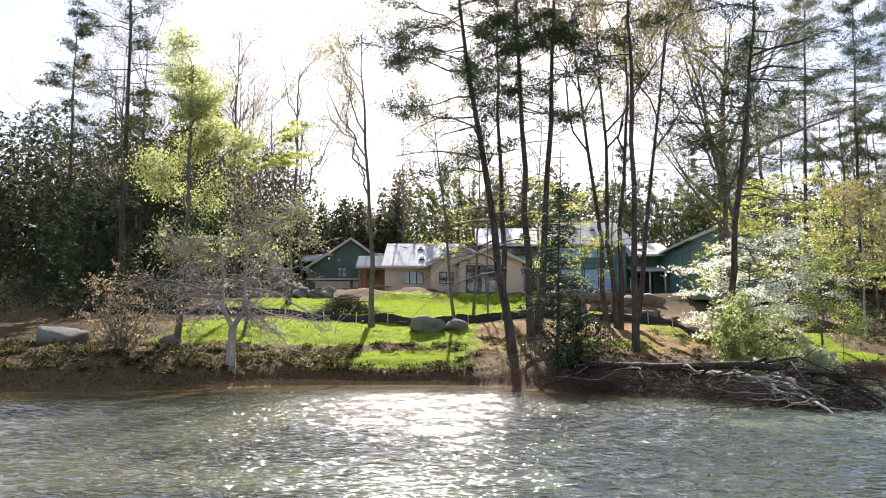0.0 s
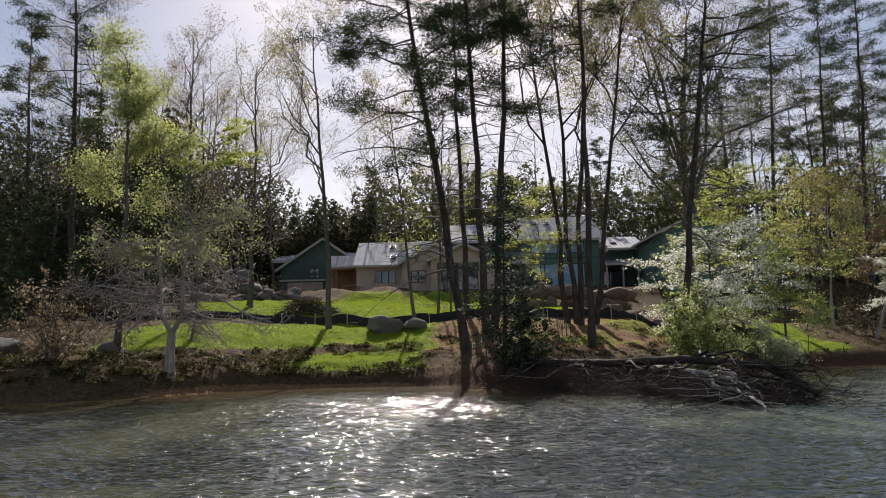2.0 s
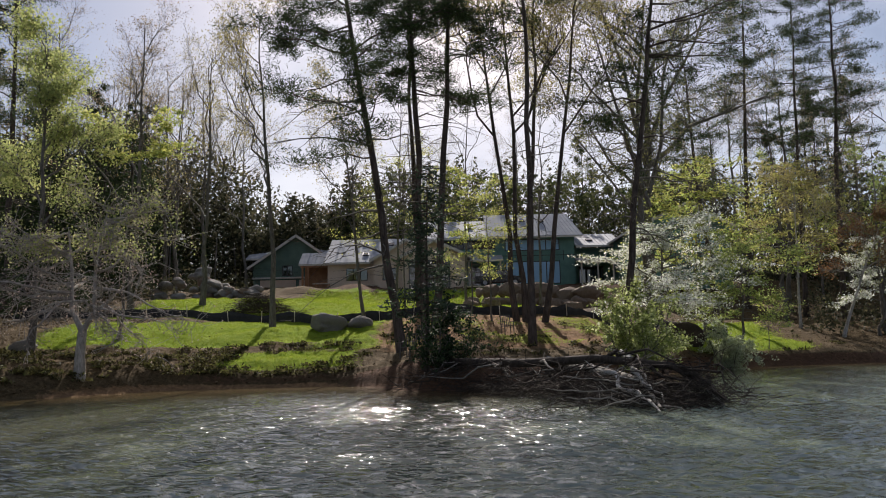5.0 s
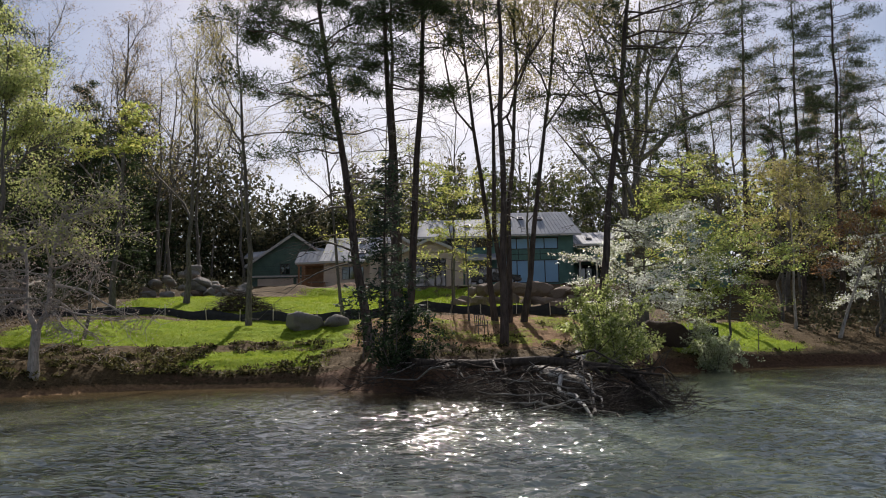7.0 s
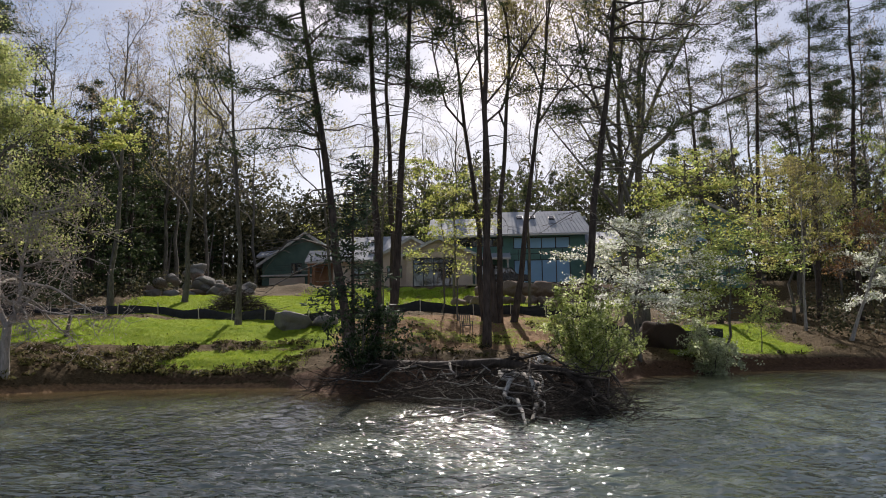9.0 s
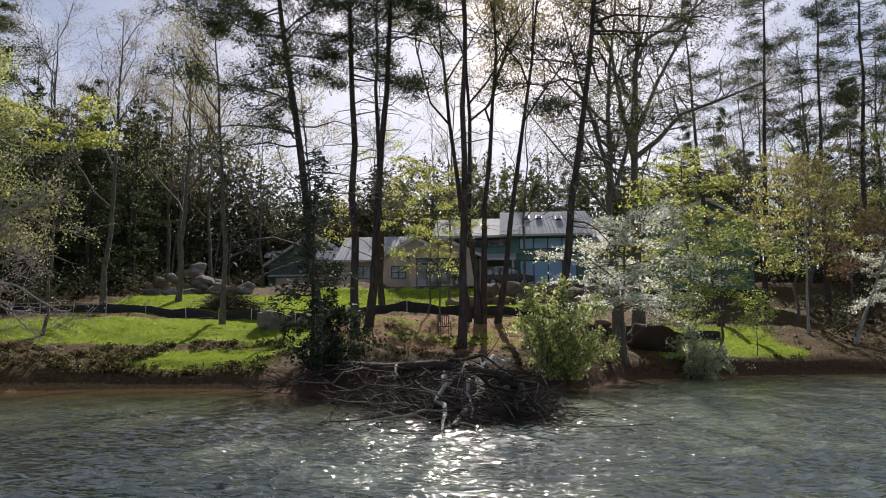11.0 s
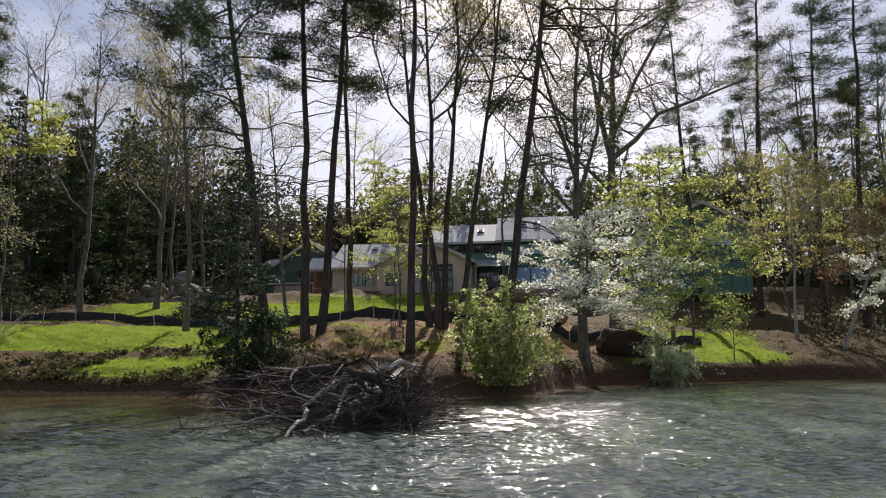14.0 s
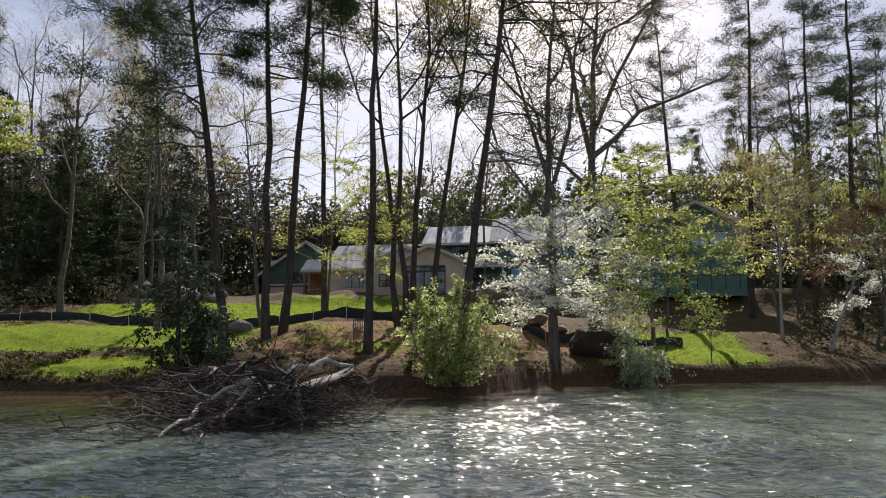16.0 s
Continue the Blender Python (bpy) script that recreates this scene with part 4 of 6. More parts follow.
spray_tree("maple_tree", at(7.2, 44.4), 8.8, 2.3, 81, 26, "slender maple in yellow-green leaf before the house", "green maples",
           (("foliage", M_SPRING, 0.55), ("green_foliage", M_FRESH, 0.45)), 0.36, 0.10, 10, 0.2, 0.055, 0.5, 0.42)
for x, y, tall, seed in ((2.4, 54.0, 19, 82), (7.4, 57.5, 20, 83), (12.6, 55.5, 18, 84)):
    broadleaf("slim_tree", at(x, y), tall, (0.5, 0), 0.10, seed, M_OAK, fork=0.36, limbs_n=8, spread=0.22, leaf=0.10, density=1.0, rise=1.5, levels=2,
              label="slim young hardwood leafing between the pines and the house", group="lawn trees")
# evergreen and flowering shrubs at the waterline
shrub("evergreen_bush", at(5.6, 28.7), 1.9, 2.9, 51, M_DARKLEAF, "dark evergreen bush overhanging the water", 0.11, 4200)
shrub("willow_bush", at(13.4, 31.9, 0.0), 2.3, 4.3, 52, M_SHRUB, "yellow-green leafy bush at the water's edge", 0.10, 16000, stems=26, droop=0.22)
shrub("willow_bush", at(20.4, 41.6), 1.9, 2.8, 53, M_GREYLEAF, "grey-green rounded bush hanging over the bank", 0.095, 12000, stems=22, droop=0.3)
shrub("rust_bush", at(-11.8, 29.2), 2.0, 4.4, 54, M_BEIGE, "straggly shrub with beige young leaves at the bank", 0.10, 3200, stems=20)
conifer("small_cedar", at(5.2, 29.0), 7.4, 0.10, 55, "slim young evergreen standing over the bush", "", 0.30, M_CEDARLEAF, 12, 1.4, 0.14)

# ---- woods behind ----
rng_w = np.random.default_rng(77)
BACK = [
    conifer("hemlock", (0, 0, -50), 17, 0.22, 61, "dark dense conifer in the woods", "woodland conifers", 0.10),
    conifer("hemlock", (0, 0, -50), 13, 0.18, 62, "dark dense conifer in the woods", "woodland conifers", 0.06),
]
BACK_PINE = [
    pine("wood_pine", (0, 0, -50), 24, (0.6, 0), 0.22, 63, 0.5, 0.2, 3.2, 0.8, "tall dark pine deep in the woods", "far pines", None, 0.34, 14, False),
    pine("wood_pine", (0, 0, -50), 20, (-0.5, 0.3), 0.19, 64, 0.45, 0.2, 3.0, 0.8, "tall dark pine deep in the woods", "far pines", None, 0.34, 14, False),
]
BACK_BARE = [
    broadleaf("wood_tree", (0, 0, -50), 22, (0.5, 0), 0.18, 65, M_BEIGE, fork=0.35, limbs_n=7, spread=0.24, leaf=0.085, density=1.0, twig=1.3, rise=1.5,
              label="tall hardwood with bare twigs just leafing", group="far hardwoods", split=False),
    broadleaf("wood_tree", (0, 0, -50), 19, (-0.4, 0), 0.16, 66, M_BUD, fork=0.3, limbs_n=7, spread=0.27, leaf=0.085, density=1.0, twig=1.3, rise=1.2,
              label="tall hardwood with bare twigs just leafing", group="far hardwoods", split=False),
]
BACK_GREEN = [
    broadleaf("green_tree", (0, 0, -50), 15, (0.3, 0), 0.14, 67, M_FRESH, fork=0.25, limbs_n=10, spread=0.28, leaf=0.15, density=6.0, rise=0.8, levels=2,
              label="hardwood in fresh green leaf at the wood's edge", group="green hardwoods", split=False),
    broadleaf("green_tree", (0, 0, -50), 12, (-0.3, 0), 0.12, 68, M_SPRING, fork=0.25, limbs_n=10, spread=0.32, leaf=0.15, density=6.0, rise=0.7, levels=2,
              label="hardwood in yellow-green leaf at the wood's edge", group="green hardwoods", split=False),
]
BACK_OLIVE = [
    broadleaf("olive_tree", (-8.5, 114, foot(-8.5, 114)), 14, (0.3, 0), 0.14, 69, M_OLIVE, fork=0.22, limbs_n=11, spread=0.28, leaf=0.24, density=9.0, rise=0.8, levels=2,
              label="hardwood in dull olive leaf behind the house", group="olive hardwoods", split=False),
    broadleaf("olive_tree", (38.5, 117, foot(38.5, 117)), 13, (-0.3, 0), 0.13, 70, M_OLIVE, fork=0.25, limbs_n=10, spread=0.32, leaf=0.24, density=9.0, rise=0.7, levels=2,
              label="hardwood in dull olive leaf behind the house", group="olive hardwoods", split=False),
]


def plant(kinds, spots, low=0.85, high=1.15):
    """Stand the kinds in turn on the spots; the first spots take the first-built trees."""
    for k, (x, y) in enumerate(spots):
        s = low + (high - low) * rng_w.random()
        src = kinds[k % len(kinds)]
        m = Matrix.Translation(at(x, y)) @ Euler((0, 0, rng_w.random() * 6.28)).to_matrix().to_4x4()
        ob = src if k < len(kinds) else copy_thing(src, m)
        ob.matrix_basis = m @ Matrix.Diagonal((s, s, s, 1))


def scatter(n, x0, x1, y0, y1, gap, keep=lambda x, y: True):
    out = []
    for _ in range(n * 30):
        if len(out) == n:
            break
        x, y = x0 + (x1 - x0) * rng_w.random(), y0 + (y1 - y0) * rng_w.random()
        if keep(x, y) and all((x - a) ** 2 + (y - b) ** 2 > gap * gap for a, b in out):
            out.append((x, y))
    return out


# dark conifers on the left, behind the lawn and the boulders
left_wood = lambda x, y: x < -18.5 + (y - 45) * 0.10 and x > -17 - (y - 20) * 0.5
rows = [(x + rng_w.normal() * 0.5, y + rng_w.normal() * 0.9) for y in (57, 64, 72, 81, 92) for x in np.arange(-34 - (y - 57) * 0.3, -19.5 - max(0, y - 64) * 0.25, 3.0)]
plant(BACK, rows, 0.8, 1.2)
for ob in [o for o in scene.objects if o.name.startswith("hemlock") and o.location.x < -25.5 and o.location.y < 76]:
    ob.scale = ob.scale * 0.6
for k, (x, y) in enumerate(scatter(9, -10, 7, 107, 116, 2.4) + scatter(6, -24, -11, 110, 120, 2.4) + [(-24.5, 86), (-27, 84), (-29, 90), (-23.5, 93), (-31, 86)]):
    s = (0.92 if k < 9 or k > 14 else 0.66) + 0.2 * rng_w.random()
    copy_thing(BACK[k % 2], Matrix.Translation(at(x, y)) @ Euler((0, 0, k * 2.1)).to_matrix().to_4x4() @ Matrix.Diagonal((s, s, s, 1)))
for k, (x, y) in enumerate(((-24, 33.5), (-19.5, 39.5), (-28, 31), (-18.5, 44.5), (-21.5, 35), (-25.5, 38), (-22, 48), (-26, 52), (-16.5, 47.5))):
    s = 0.46 + 0.22 * rng_w.random()
    copy_thing(BACK[k % 2], Matrix.Translation(at(x, y)) @ Euler((0, 0, k * 1.7)).to_matrix().to_4x4() @ Matrix.Diagonal((s, s, s, 1)))
plant(BACK_PINE, scatter(4, -40, -18, 60, 98, 5.0, left_wood) + scatter(5, 12, 50, 114, 130, 7.0) + scatter(4, 40, 62, 66, 100, 5.5), 0.85, 1.2)
plant(BACK_BARE, scatter(7, -36, -12, 52, 100, 3.5, left_wood) + scatter(6, -33, -21, 72, 96, 2.6)
      + scatter(5, -8, 10, 106, 118, 2.5) + scatter(3, 0, 50, 115, 135, 5.0) + scatter(12, 33, 60, 56, 100, 3.4, lambda x, y: x > 35.5 or y > 97), 1.0, 1.4)
plant(BACK_GREEN, scatter(28, 33, 60, 55, 92, 3.2, lambda x, y: x > 35.5)
      + [(37.5, 57.0)], 0.75, 1.15)
for k, (x, y) in enumerate(scatter(46, -6, 44, 103, 116, 2.4)):
    s = (0.95 + 0.4 * rng_w.random()) * (0.8 if k % 3 == 2 else 1.0)
    copy_thing((*BACK_OLIVE, BACK[k % 2])[k % 3], Matrix.Translation(at(x, y)) @ Euler((0, 0, x * 5)).to_matrix().to_4x4() @ Matrix.Diagonal((s, s, s, 1)))


def far_woods():
    """The wood's closed depth far behind: trunks and leafy scrub past counting."""
    rng = np.random.default_rng(88)
    t = Tubes()
    for k in range(420):
        left = k % 2
        x, y = (rng.uniform(-75, -8), rng.uniform(70, 150)) if left else (rng.uniform(-10, 110), rng.uniform(118, 160))
        if left and x > -20 + (y - 70) * 0.08:
            y = rng.uniform(112, 150)
        if not left and rng.random() < 0.4:
            x, y = rng.uniform(45, 110), rng.uniform(75, 130)
        z = land1(x, y)
        h = rng.uniform(9, 17) * (0.5 if -27 < x < -6 else 1.0)
        t.add([Vector((x, y, z - 0.3)), Vector((x + rng.normal() * 0.4, y, z + h))], [0.16, 0.05], 4)
    n = 205000
    x = np.where(rng.random(n) < 0.62, rng.uniform(-80, -8, n), rng.uniform(-20, 110, n))
    near = np.interp(x, (-85, -30, -18, -10, 20, 36, 44, 120), (70, 86, 104, 114, 116, 112, 78, 78))
    y = near + rng.random(n) ** 1.5 * 36
    h = rng.random(n) ** 1.1 * np.interp(x, (-85, -32, -25, -19, -12, -6, 6, 30, 45, 120), (19, 18, 17, 10, 13, 17, 17, 16, 12, 10))
    h *= 0.7 + 0.5 * np.sin(x * 0.45 + np.sin(x * 1.7)) ** 2
    c = np.stack([x, y, land(x, y) + h], -1)
    ob = thing("far_woods", (0, 0, 0), "deep dark woods closing the view behind the house", "woods", kind="stuff")
    tagged(part("trunkwork", t.mesh("trunkwork", M_GREYBARK), ob), kind="stuff")
    tagged(part("scrub", leaves_mesh("scrub", c, 0.56, M_SCRUB, rng, 0.1, 0.6, 0.35, 3), ob), kind="stuff")


M_SCRUB = leaf_mat("woodland scrub", ((0.0, (0.035, 0.040, 0.024)), (0.5, (0.075, 0.078, 0.042)), (0.85, (0.125, 0.115, 0.062)), (1.0, (0.18, 0.155, 0.09))), 0.35)
far_woods()


def undergrowth():
    """Low saplings and shrubs on the wood's floor."""
    rng = np.random.default_rng(89)
    cs = []
    for k in range(170):
        if k < 90:
            x, y = rng.uniform(-38, -17), rng.uniform(40, 90)
            if x > -18.5 + (y - 45) * 0.08:
                x -= 5
        else:
            x, y = rng.uniform(31, 62), rng.uniform(54, 96)
            if x < 35.5 and y > 60:
                x += 8
        r, h = rng.uniform(0.7, 1.8), rng.uniform(0.8, 2.8)
        m = int(90 + 60 * r)
        p = rng.normal(size=(m, 3)) * np.array([r * 0.5, r * 0.5, h * 0.28])
        p[:, 2] = np.abs(p[:, 2] + h * 0.5)
        cs.append(p + np.array([x, y, land1(x, y)]))
    me = leaves_mesh("undergrowth", np.concatenate(cs), 0.22, M_SCRUB, rng, 0.15, 0.55)
    tagged(new("undergrowth", me), "low brown-green shrubs on the dark woodland floor", "undergrowth", kind="stuff")


undergrowth()

# ---- the house ----


def wall_x(x0, x1, z0, z1, y, thick, holes=()):
    """One wall along x with its front at y; holes are (x0, x1, z0, z1)."""
    s = Solid()
    xs = sorted({x0, x1, *[h[0] for h in holes], *[h[1] for h in holes]})
    zs = sorted({z0, z1, *[h[2] for h in holes], *[h[3] for h in holes]})
    nx, nz = len(xs), len(zs)
    s.v = [(x, yy, z) for yy in (y, y + thick) for z in zs for x in xs]
    vid = lambda i, j, b: b * nx * nz + j * nx + i

    def full(i, j):
        if not (0 <= i < nx - 1 and 0 <= j < nz - 1):
            return False
        mx, mz = (xs[i] + xs[i + 1]) / 2, (zs[j] + zs[j + 1]) / 2
        return not any(h[0] < mx < h[1] and h[2] < mz < h[3] for h in holes)

    for i in range(nx - 1):
        for j in range(nz - 1):
            if not full(i, j):
                continue
            q = ((i, j), (i + 1, j), (i + 1, j + 1), (i, j + 1))
            s.f.append(tuple(vid(a, b, 0) for a, b in q))
            s.f.append(tuple(vid(a, b, 1) for a, b in reversed(q)))
            for (ni, nj), (p, r) in (((i, j - 1), (q[0], q[1])), ((i + 1, j), (q[1], q[2])), ((i, j + 1), (q[2], q[3])), ((i - 1, j), (q[3], q[0]))):
                if not full(ni, nj):
                    s.f.append((vid(*p, 0), vid(*p, 1), vid(*r, 1), vid(*r, 0)))
    return s


def window(house, x0, x1, z0, z1, y, cols=1, rows=1, film=False, label="", name="window"):
    """A framed window set in a wall whose front is at y."""
    w, holes = 0.09, []
    for k in range(cols):
        a = x0 + (w if k == 0 else (x1 - x0) * k / cols + 0.05)
        b = x1 - w if k == cols - 1 else x0 + (x1 - x0) * (k + 1) / cols - 0.05
        for r in range(rows):
            c = z0 + (w if r == 0 else (z1 - z0) * r / rows + 0.035)
            d = z1 - w if r == rows - 1 else z0 + (z1 - z0) * (r + 1) / rows - 0.035
            holes.append((a, b, c, d))
    s = wall_x(x0, x1, z0, z1, y - 0.04, 0.12, holes)
    ob = part(name, s.mesh("window_frame", M_FRAME), house, label)
    for k in range(cols):
        a, b = x0 + (x1 - x0) * k / cols + 0.05, x0 + (x1 - x0) * (k + 1) / cols - 0.05
        p = Solid().box(a, b, y + 0.03, y + 0.045, z0 + 0.05, z1 - 0.05)
        part("pane", p.mesh("pane", M_FILM if film else M_PANE), ob)
    return ob


def slab(house, corners, thick, mat, seams=0.42, name="roof", label="", ribs=True):
    """A pitched roof plane from four corners (eave left, eave right, ridge right, ridge left), with raised seams."""
    a, b, c, d = (Vector(p) for p in corners)
    n = (b - a).cross(d - a).normalized()
    if n.z < 0:
        n = -n
    low = [p - n * thick for p in (a, b, c, d)]
    v = [tuple(p) for p in low + [a, b, c, d]]
    f = [(0, 3, 2, 1), (4, 5, 6, 7), (0, 1, 5, 4), (1, 2, 6, 5), (2, 3, 7, 6), (3, 0, 4, 7)]
    ob = part(name, mesh_of(name, v, f, [mat]), house, label)
    if ribs:
        s = Solid()
        count = max(2, int((b - a).length / seams))
        for k in range(count + 1):
            t = k / count
            s.bar(a.lerp(b, t) + n * 0.02, d.lerp(c, t) + n * 0.02, 0.035, 0.05)
        tagged(part("roof_seam", s.mesh("roof_seam", mat), ob), kind="stuff")
    f2 = Solid()
    f2.bar(a - n * thick * 0.6, b - n * thick * 0.6, 0.06, 0.22)
    part("fascia", f2.mesh("fascia", M_TRIM), ob)
    return ob


def skylight(house, x, y, z, slope, w=0.7, l=0.9):
    s = Solid()
    u = Vector((0, math.cos(slope), math.sin(slope)))
    n = Vector((0, -math.sin(slope), math.cos(slope)))
    c = Vector((x, y, z)) + n * 0.05
    s.bar(c - u * l / 2, c + u * l / 2, w, 0.16)
    ob = part("skylight", s.mesh("skylight", M_FRAME), house, "small roof skylight")
    p = Solid()
    q = c + n * 0.085
    p.bar(q - u * (l / 2 - 0.08), q + u * (l / 2 - 0.08), w - 0.16, 0.02)
    part("pane", p.mesh("pane", M_PANE), ob)


def gable_wall(house, x0, x1, z0, ze, xa, za, y, mat, thick=0.25, holes=()):
    s = wall_x(x0, x1, z0, ze, y, thick, holes)
    part("gable", Solid().prism([(x0, ze), (x1, ze), (xa, za)], y, y + thick).mesh("gable", mat), house)
    return part("gable_wall", s.mesh("gable_wall", mat), house)


def gable_roof(house, x0, x1, ze, xa, za, y0, y1, mat, over=0.45):
    """Two roof planes that run back from a gable facing the lake."""
    sl = (za - ze) / (xa - x0)
    sr = (za - ze) / (x1 - xa)
    zl, zr = ze - sl * over, ze - sr * over
    t = 0.16
    slab(house, ((x0 - over, y0 - over, zl + t), (x0 - over, y1, zl + t), (xa, y1, za + t), (xa, y0 - over, za + t)), t, mat)
    slab(house, ((x1 + over, y1, zr + t), (x1 + over, y0 - over, zr + t), (xa, y0 - over, za + t), (xa, y1, za + t)), t, mat)
    s = Solid()
    s.bar((x0 - over, y0 - over - 0.03, zl), (xa, y0 - over - 0.03, za), 0.06, 0.26)
    s.bar((x1 + over, y0 - over - 0.03, zr), (xa, y0 - over - 0.03, za), 0.06, 0.26)
    part("rake_board", s.mesh("rake_board", M_TRIM), house)


def seams_on(house, x0, x1, z0, z1, y, step_x, step_z):
    """Dark tape over the joints of sheathing boards."""
    s = Solid()
    z = z0 + step_z
    while z < z1 - 0.2:
        s.box(x0, x1, y - 0.012, y, z - 0.035, z + 0.035)
        z += step_z
    x = x0 + step_x
    while x < x1 - 0.2:
        s.box(x - 0.035, x + 0.035, y - 0.015, y - 0.002, z0, z1)
        x += step_x
    tagged(part("seam_tape", s.mesh("seam_tape", M_TAPE), house), kind="stuff")


def lake_house():
    h = thing("lake_house", (0, 0, 0), "long unfinished lake house with metal roofs, green sheathing and tan stucco", "house")
    g = 7.0
    # stucco wing with the long roof
    holes = [(-5.2, -2.8, 9.0, 10.4)]
    part("wall", wall_x(-7.0, -1.9, g, 11.2, 86, 0.25, holes).mesh("wall", M_STUCCO), h, "tan stucco wall")
    window(h, -5.2, -2.8, 9.0, 10.4, 86, 3, 1)
    part("wall", Solid().box(-7.25, -7.0, 86, 97.5, g, 11.2).mesh("wall", M_STUCCO), h)
    slab(h, ((-7.6, 85.3, 11.0), (1.2, 85.3, 11.0), (1.2, 92, 14.5), (-7.6, 92, 14.5)), 0.16, M_ROOF, label="pale standing-seam metal roof")
    slab(h, ((1.2, 98.5, 11.0), (-7.6, 98.5, 11.0), (-7.6, 92, 14.5), (1.2, 92, 14.5)), 0.16, M_ROOF)
    part("wall", Solid().prism([(86, 11.0), (98, 11.0), (92, 14.2)], -7.24, -7.02).mesh("wall", M_STUCCO), h)
    end = h.children[-1]
    end.data.transform(Matrix(((0, 1, 0, 0), (1, 0, 0, 0), (0, 0, 1, 0), (0, 0, 0, 1))))
    for x, y in ((-3.1, 87.4), (-3.4, 90.4), (-0.4, 90.2)):
        skylight(h, x, y, 11.0 + (y - 85.3) * 3.5 / 6.7, math.atan2(3.5, 6.7))
    # stucco gable beside it
    gable_wall(h, -1.9, 5.4, g, 11.1, 1.7, 13.1, 84, M_STUCCO, holes=[(-0.95, 0.65, 8.8, 10.15)])
    window(h, -0.95, 0.65, 8.8, 10.15, 84, 2, 2)
    gable_roof(h, -1.9, 5.4, 11.1, 1.7, 13.1, 84, 93, M_ROOF)
    part("wall", Solid().box(-1.9, -1.65, 84.25, 86.2, g, 11.1).mesh("wall", M_STUCCO), h)
    # glazed gable in front
    gable_wall(h, 1.3, 8.2, g, 11.1, 4.8, 12.7, 82, M_STUCCO, holes=[(2.0, 6.4, 7.7, 10.7)])
    window(h, 2.0, 6.4, 7.7, 10.1, 82, 4, 1, label="black-framed glass doors", name="glass_door")
    window(h, 2.0, 6.4, 10.1, 10.7, 82, 4, 1)
    gable_roof(h, 1.3, 8.2, 11.1, 4.8, 12.7, 82, 92, M_ROOF)
    for box in ((1.3, 1.55, 82.25, 84.2, g, 11.1), (7.95, 8.2, 82.25, 87.2, g, 11.1)):
        part("wall", Solid().box(*box).mesh("wall", M_STUCCO), h)
    # two-storey middle
    up = [(5.6, 11.6, 12.4, 13.4), (12.7, 18.9, 12.1, 13.4)]
    lowh = [(12.7, 18.9, 8.3, 10.9), (8.6, 11.2, 8.0, 10.4)]
    part("wall", wall_x(3.8, 20.6, g, 13.7, 87.2, 0.25, up + lowh).mesh("wall", M_GREENWALL), h, "green sheathing board wall")
    seams_on(h, 12.0, 20.6, 10.95, 12.05, 87.2, 1.22, 0.6)
    window(h, 5.6, 11.6, 12.4, 13.4, 87.2, 5, 1)
    window(h, 12.7, 18.9, 12.1, 13.4, 87.2, 4, 1, True)
    window(h, 12.7, 18.9, 8.3, 10.9, 87.2, 4, 1, True, "tall filmed glass doors", "glass_door")
    window(h, 8.6, 11.2, 8.0, 10.4, 87.2, 2, 1)
    slab(h, ((3.2, 86.3, 13.6), (11.0, 86.3, 13.6), (11.0, 92, 16.4), (3.2, 92, 16.4)), 0.18, M_ROOF)
    slab(h, ((10.6, 86.1, 13.65), (21.4, 86.1, 13.65), (20.4, 92, 17.1), (10.6, 92, 17.1)), 0.18, M_ROOF)
    slab(h, ((21.4, 98, 13.6), (3.2, 98, 13.6), (3.2, 92, 16.4), (21.4, 92, 16.4)), 0.18, M_ROOF)
    for x, y, z in ((8.8, 89.5, 15.2), (13.6, 90.3, 16.1), (15.0, 90.3, 16.1), (17.2, 90.0, 15.95)):
        skylight(h, x, y, z, math.atan2(3.2, 5.8))
    for box in ((20.35, 20.6, 87.45, 97, g, 13.6), (3.8, 4.05, 87.45, 97, g, 13.6), (-7, 24, 97, 97.25, g, 13.4)):
        part("wall", Solid().box(*box).mesh("wall", M_GREENWALL), h)
    # shed roof over the recess
    slab(h, ((7.9, 84.8, 10.9), (12.3, 84.8, 10.9), (12.3, 87.2, 11.7), (7.9, 87.2, 11.7)), 0.14, M_ROOF, name="shed_roof")
    for x in (8.5, 12.0):
        part("post", Solid().box(x - 0.09, x + 0.09, 85.0, 85.18, g, 10.85).mesh("post", M_TRIM), h)
    # link between the middle and the gable wing
    part("wall", wall_x(20.6, 24.8, g, 12.4, 88.5, 0.25, [(21.2, 24.0, 8.0, 10.3)]).mesh("wall", M_GREENWALL), h)
    window(h, 21.2, 24.0, 8.0, 10.3, 88.5, 3, 1)
    slab(h, ((20.7, 86.6, 12.5), (26.0, 86.6, 12.5), (26.0, 92.5, 14.6), (20.7, 92.5, 14.6)), 0.16, M_ROOF)
    slab(h, ((20.7, 84.6, 10.5), (24.7, 84.6, 10.5), (24.7, 88.4, 11.3), (20.7, 88.4, 11.3)), 0.14, M_ROOF, name="porch_roof")
    for x in (20.9, 22.7, 24.4):
        part("post", Solid().box(x - 0.08, x + 0.08, 84.8, 84.96, g, 10.4).mesh("post", M_TRIM), h)
    skylight(h, 22.6, 89.0, 13.4, math.atan2(2.1, 5.9))
    # green gable wing
    gable_wall(h, 24.9, 34.0, 6.6, 12.8, 29.9, 15.0, 76, M_GREENWALL, holes=[(29.4, 32.6, 11.0, 12.4)])
    window(h, 29.4, 32.6, 11.0, 12.4, 76, 2, 1, True)
    seams_on(h, 24.9, 34.0, 7.2, 10.9, 76, 1.22, 1.22)
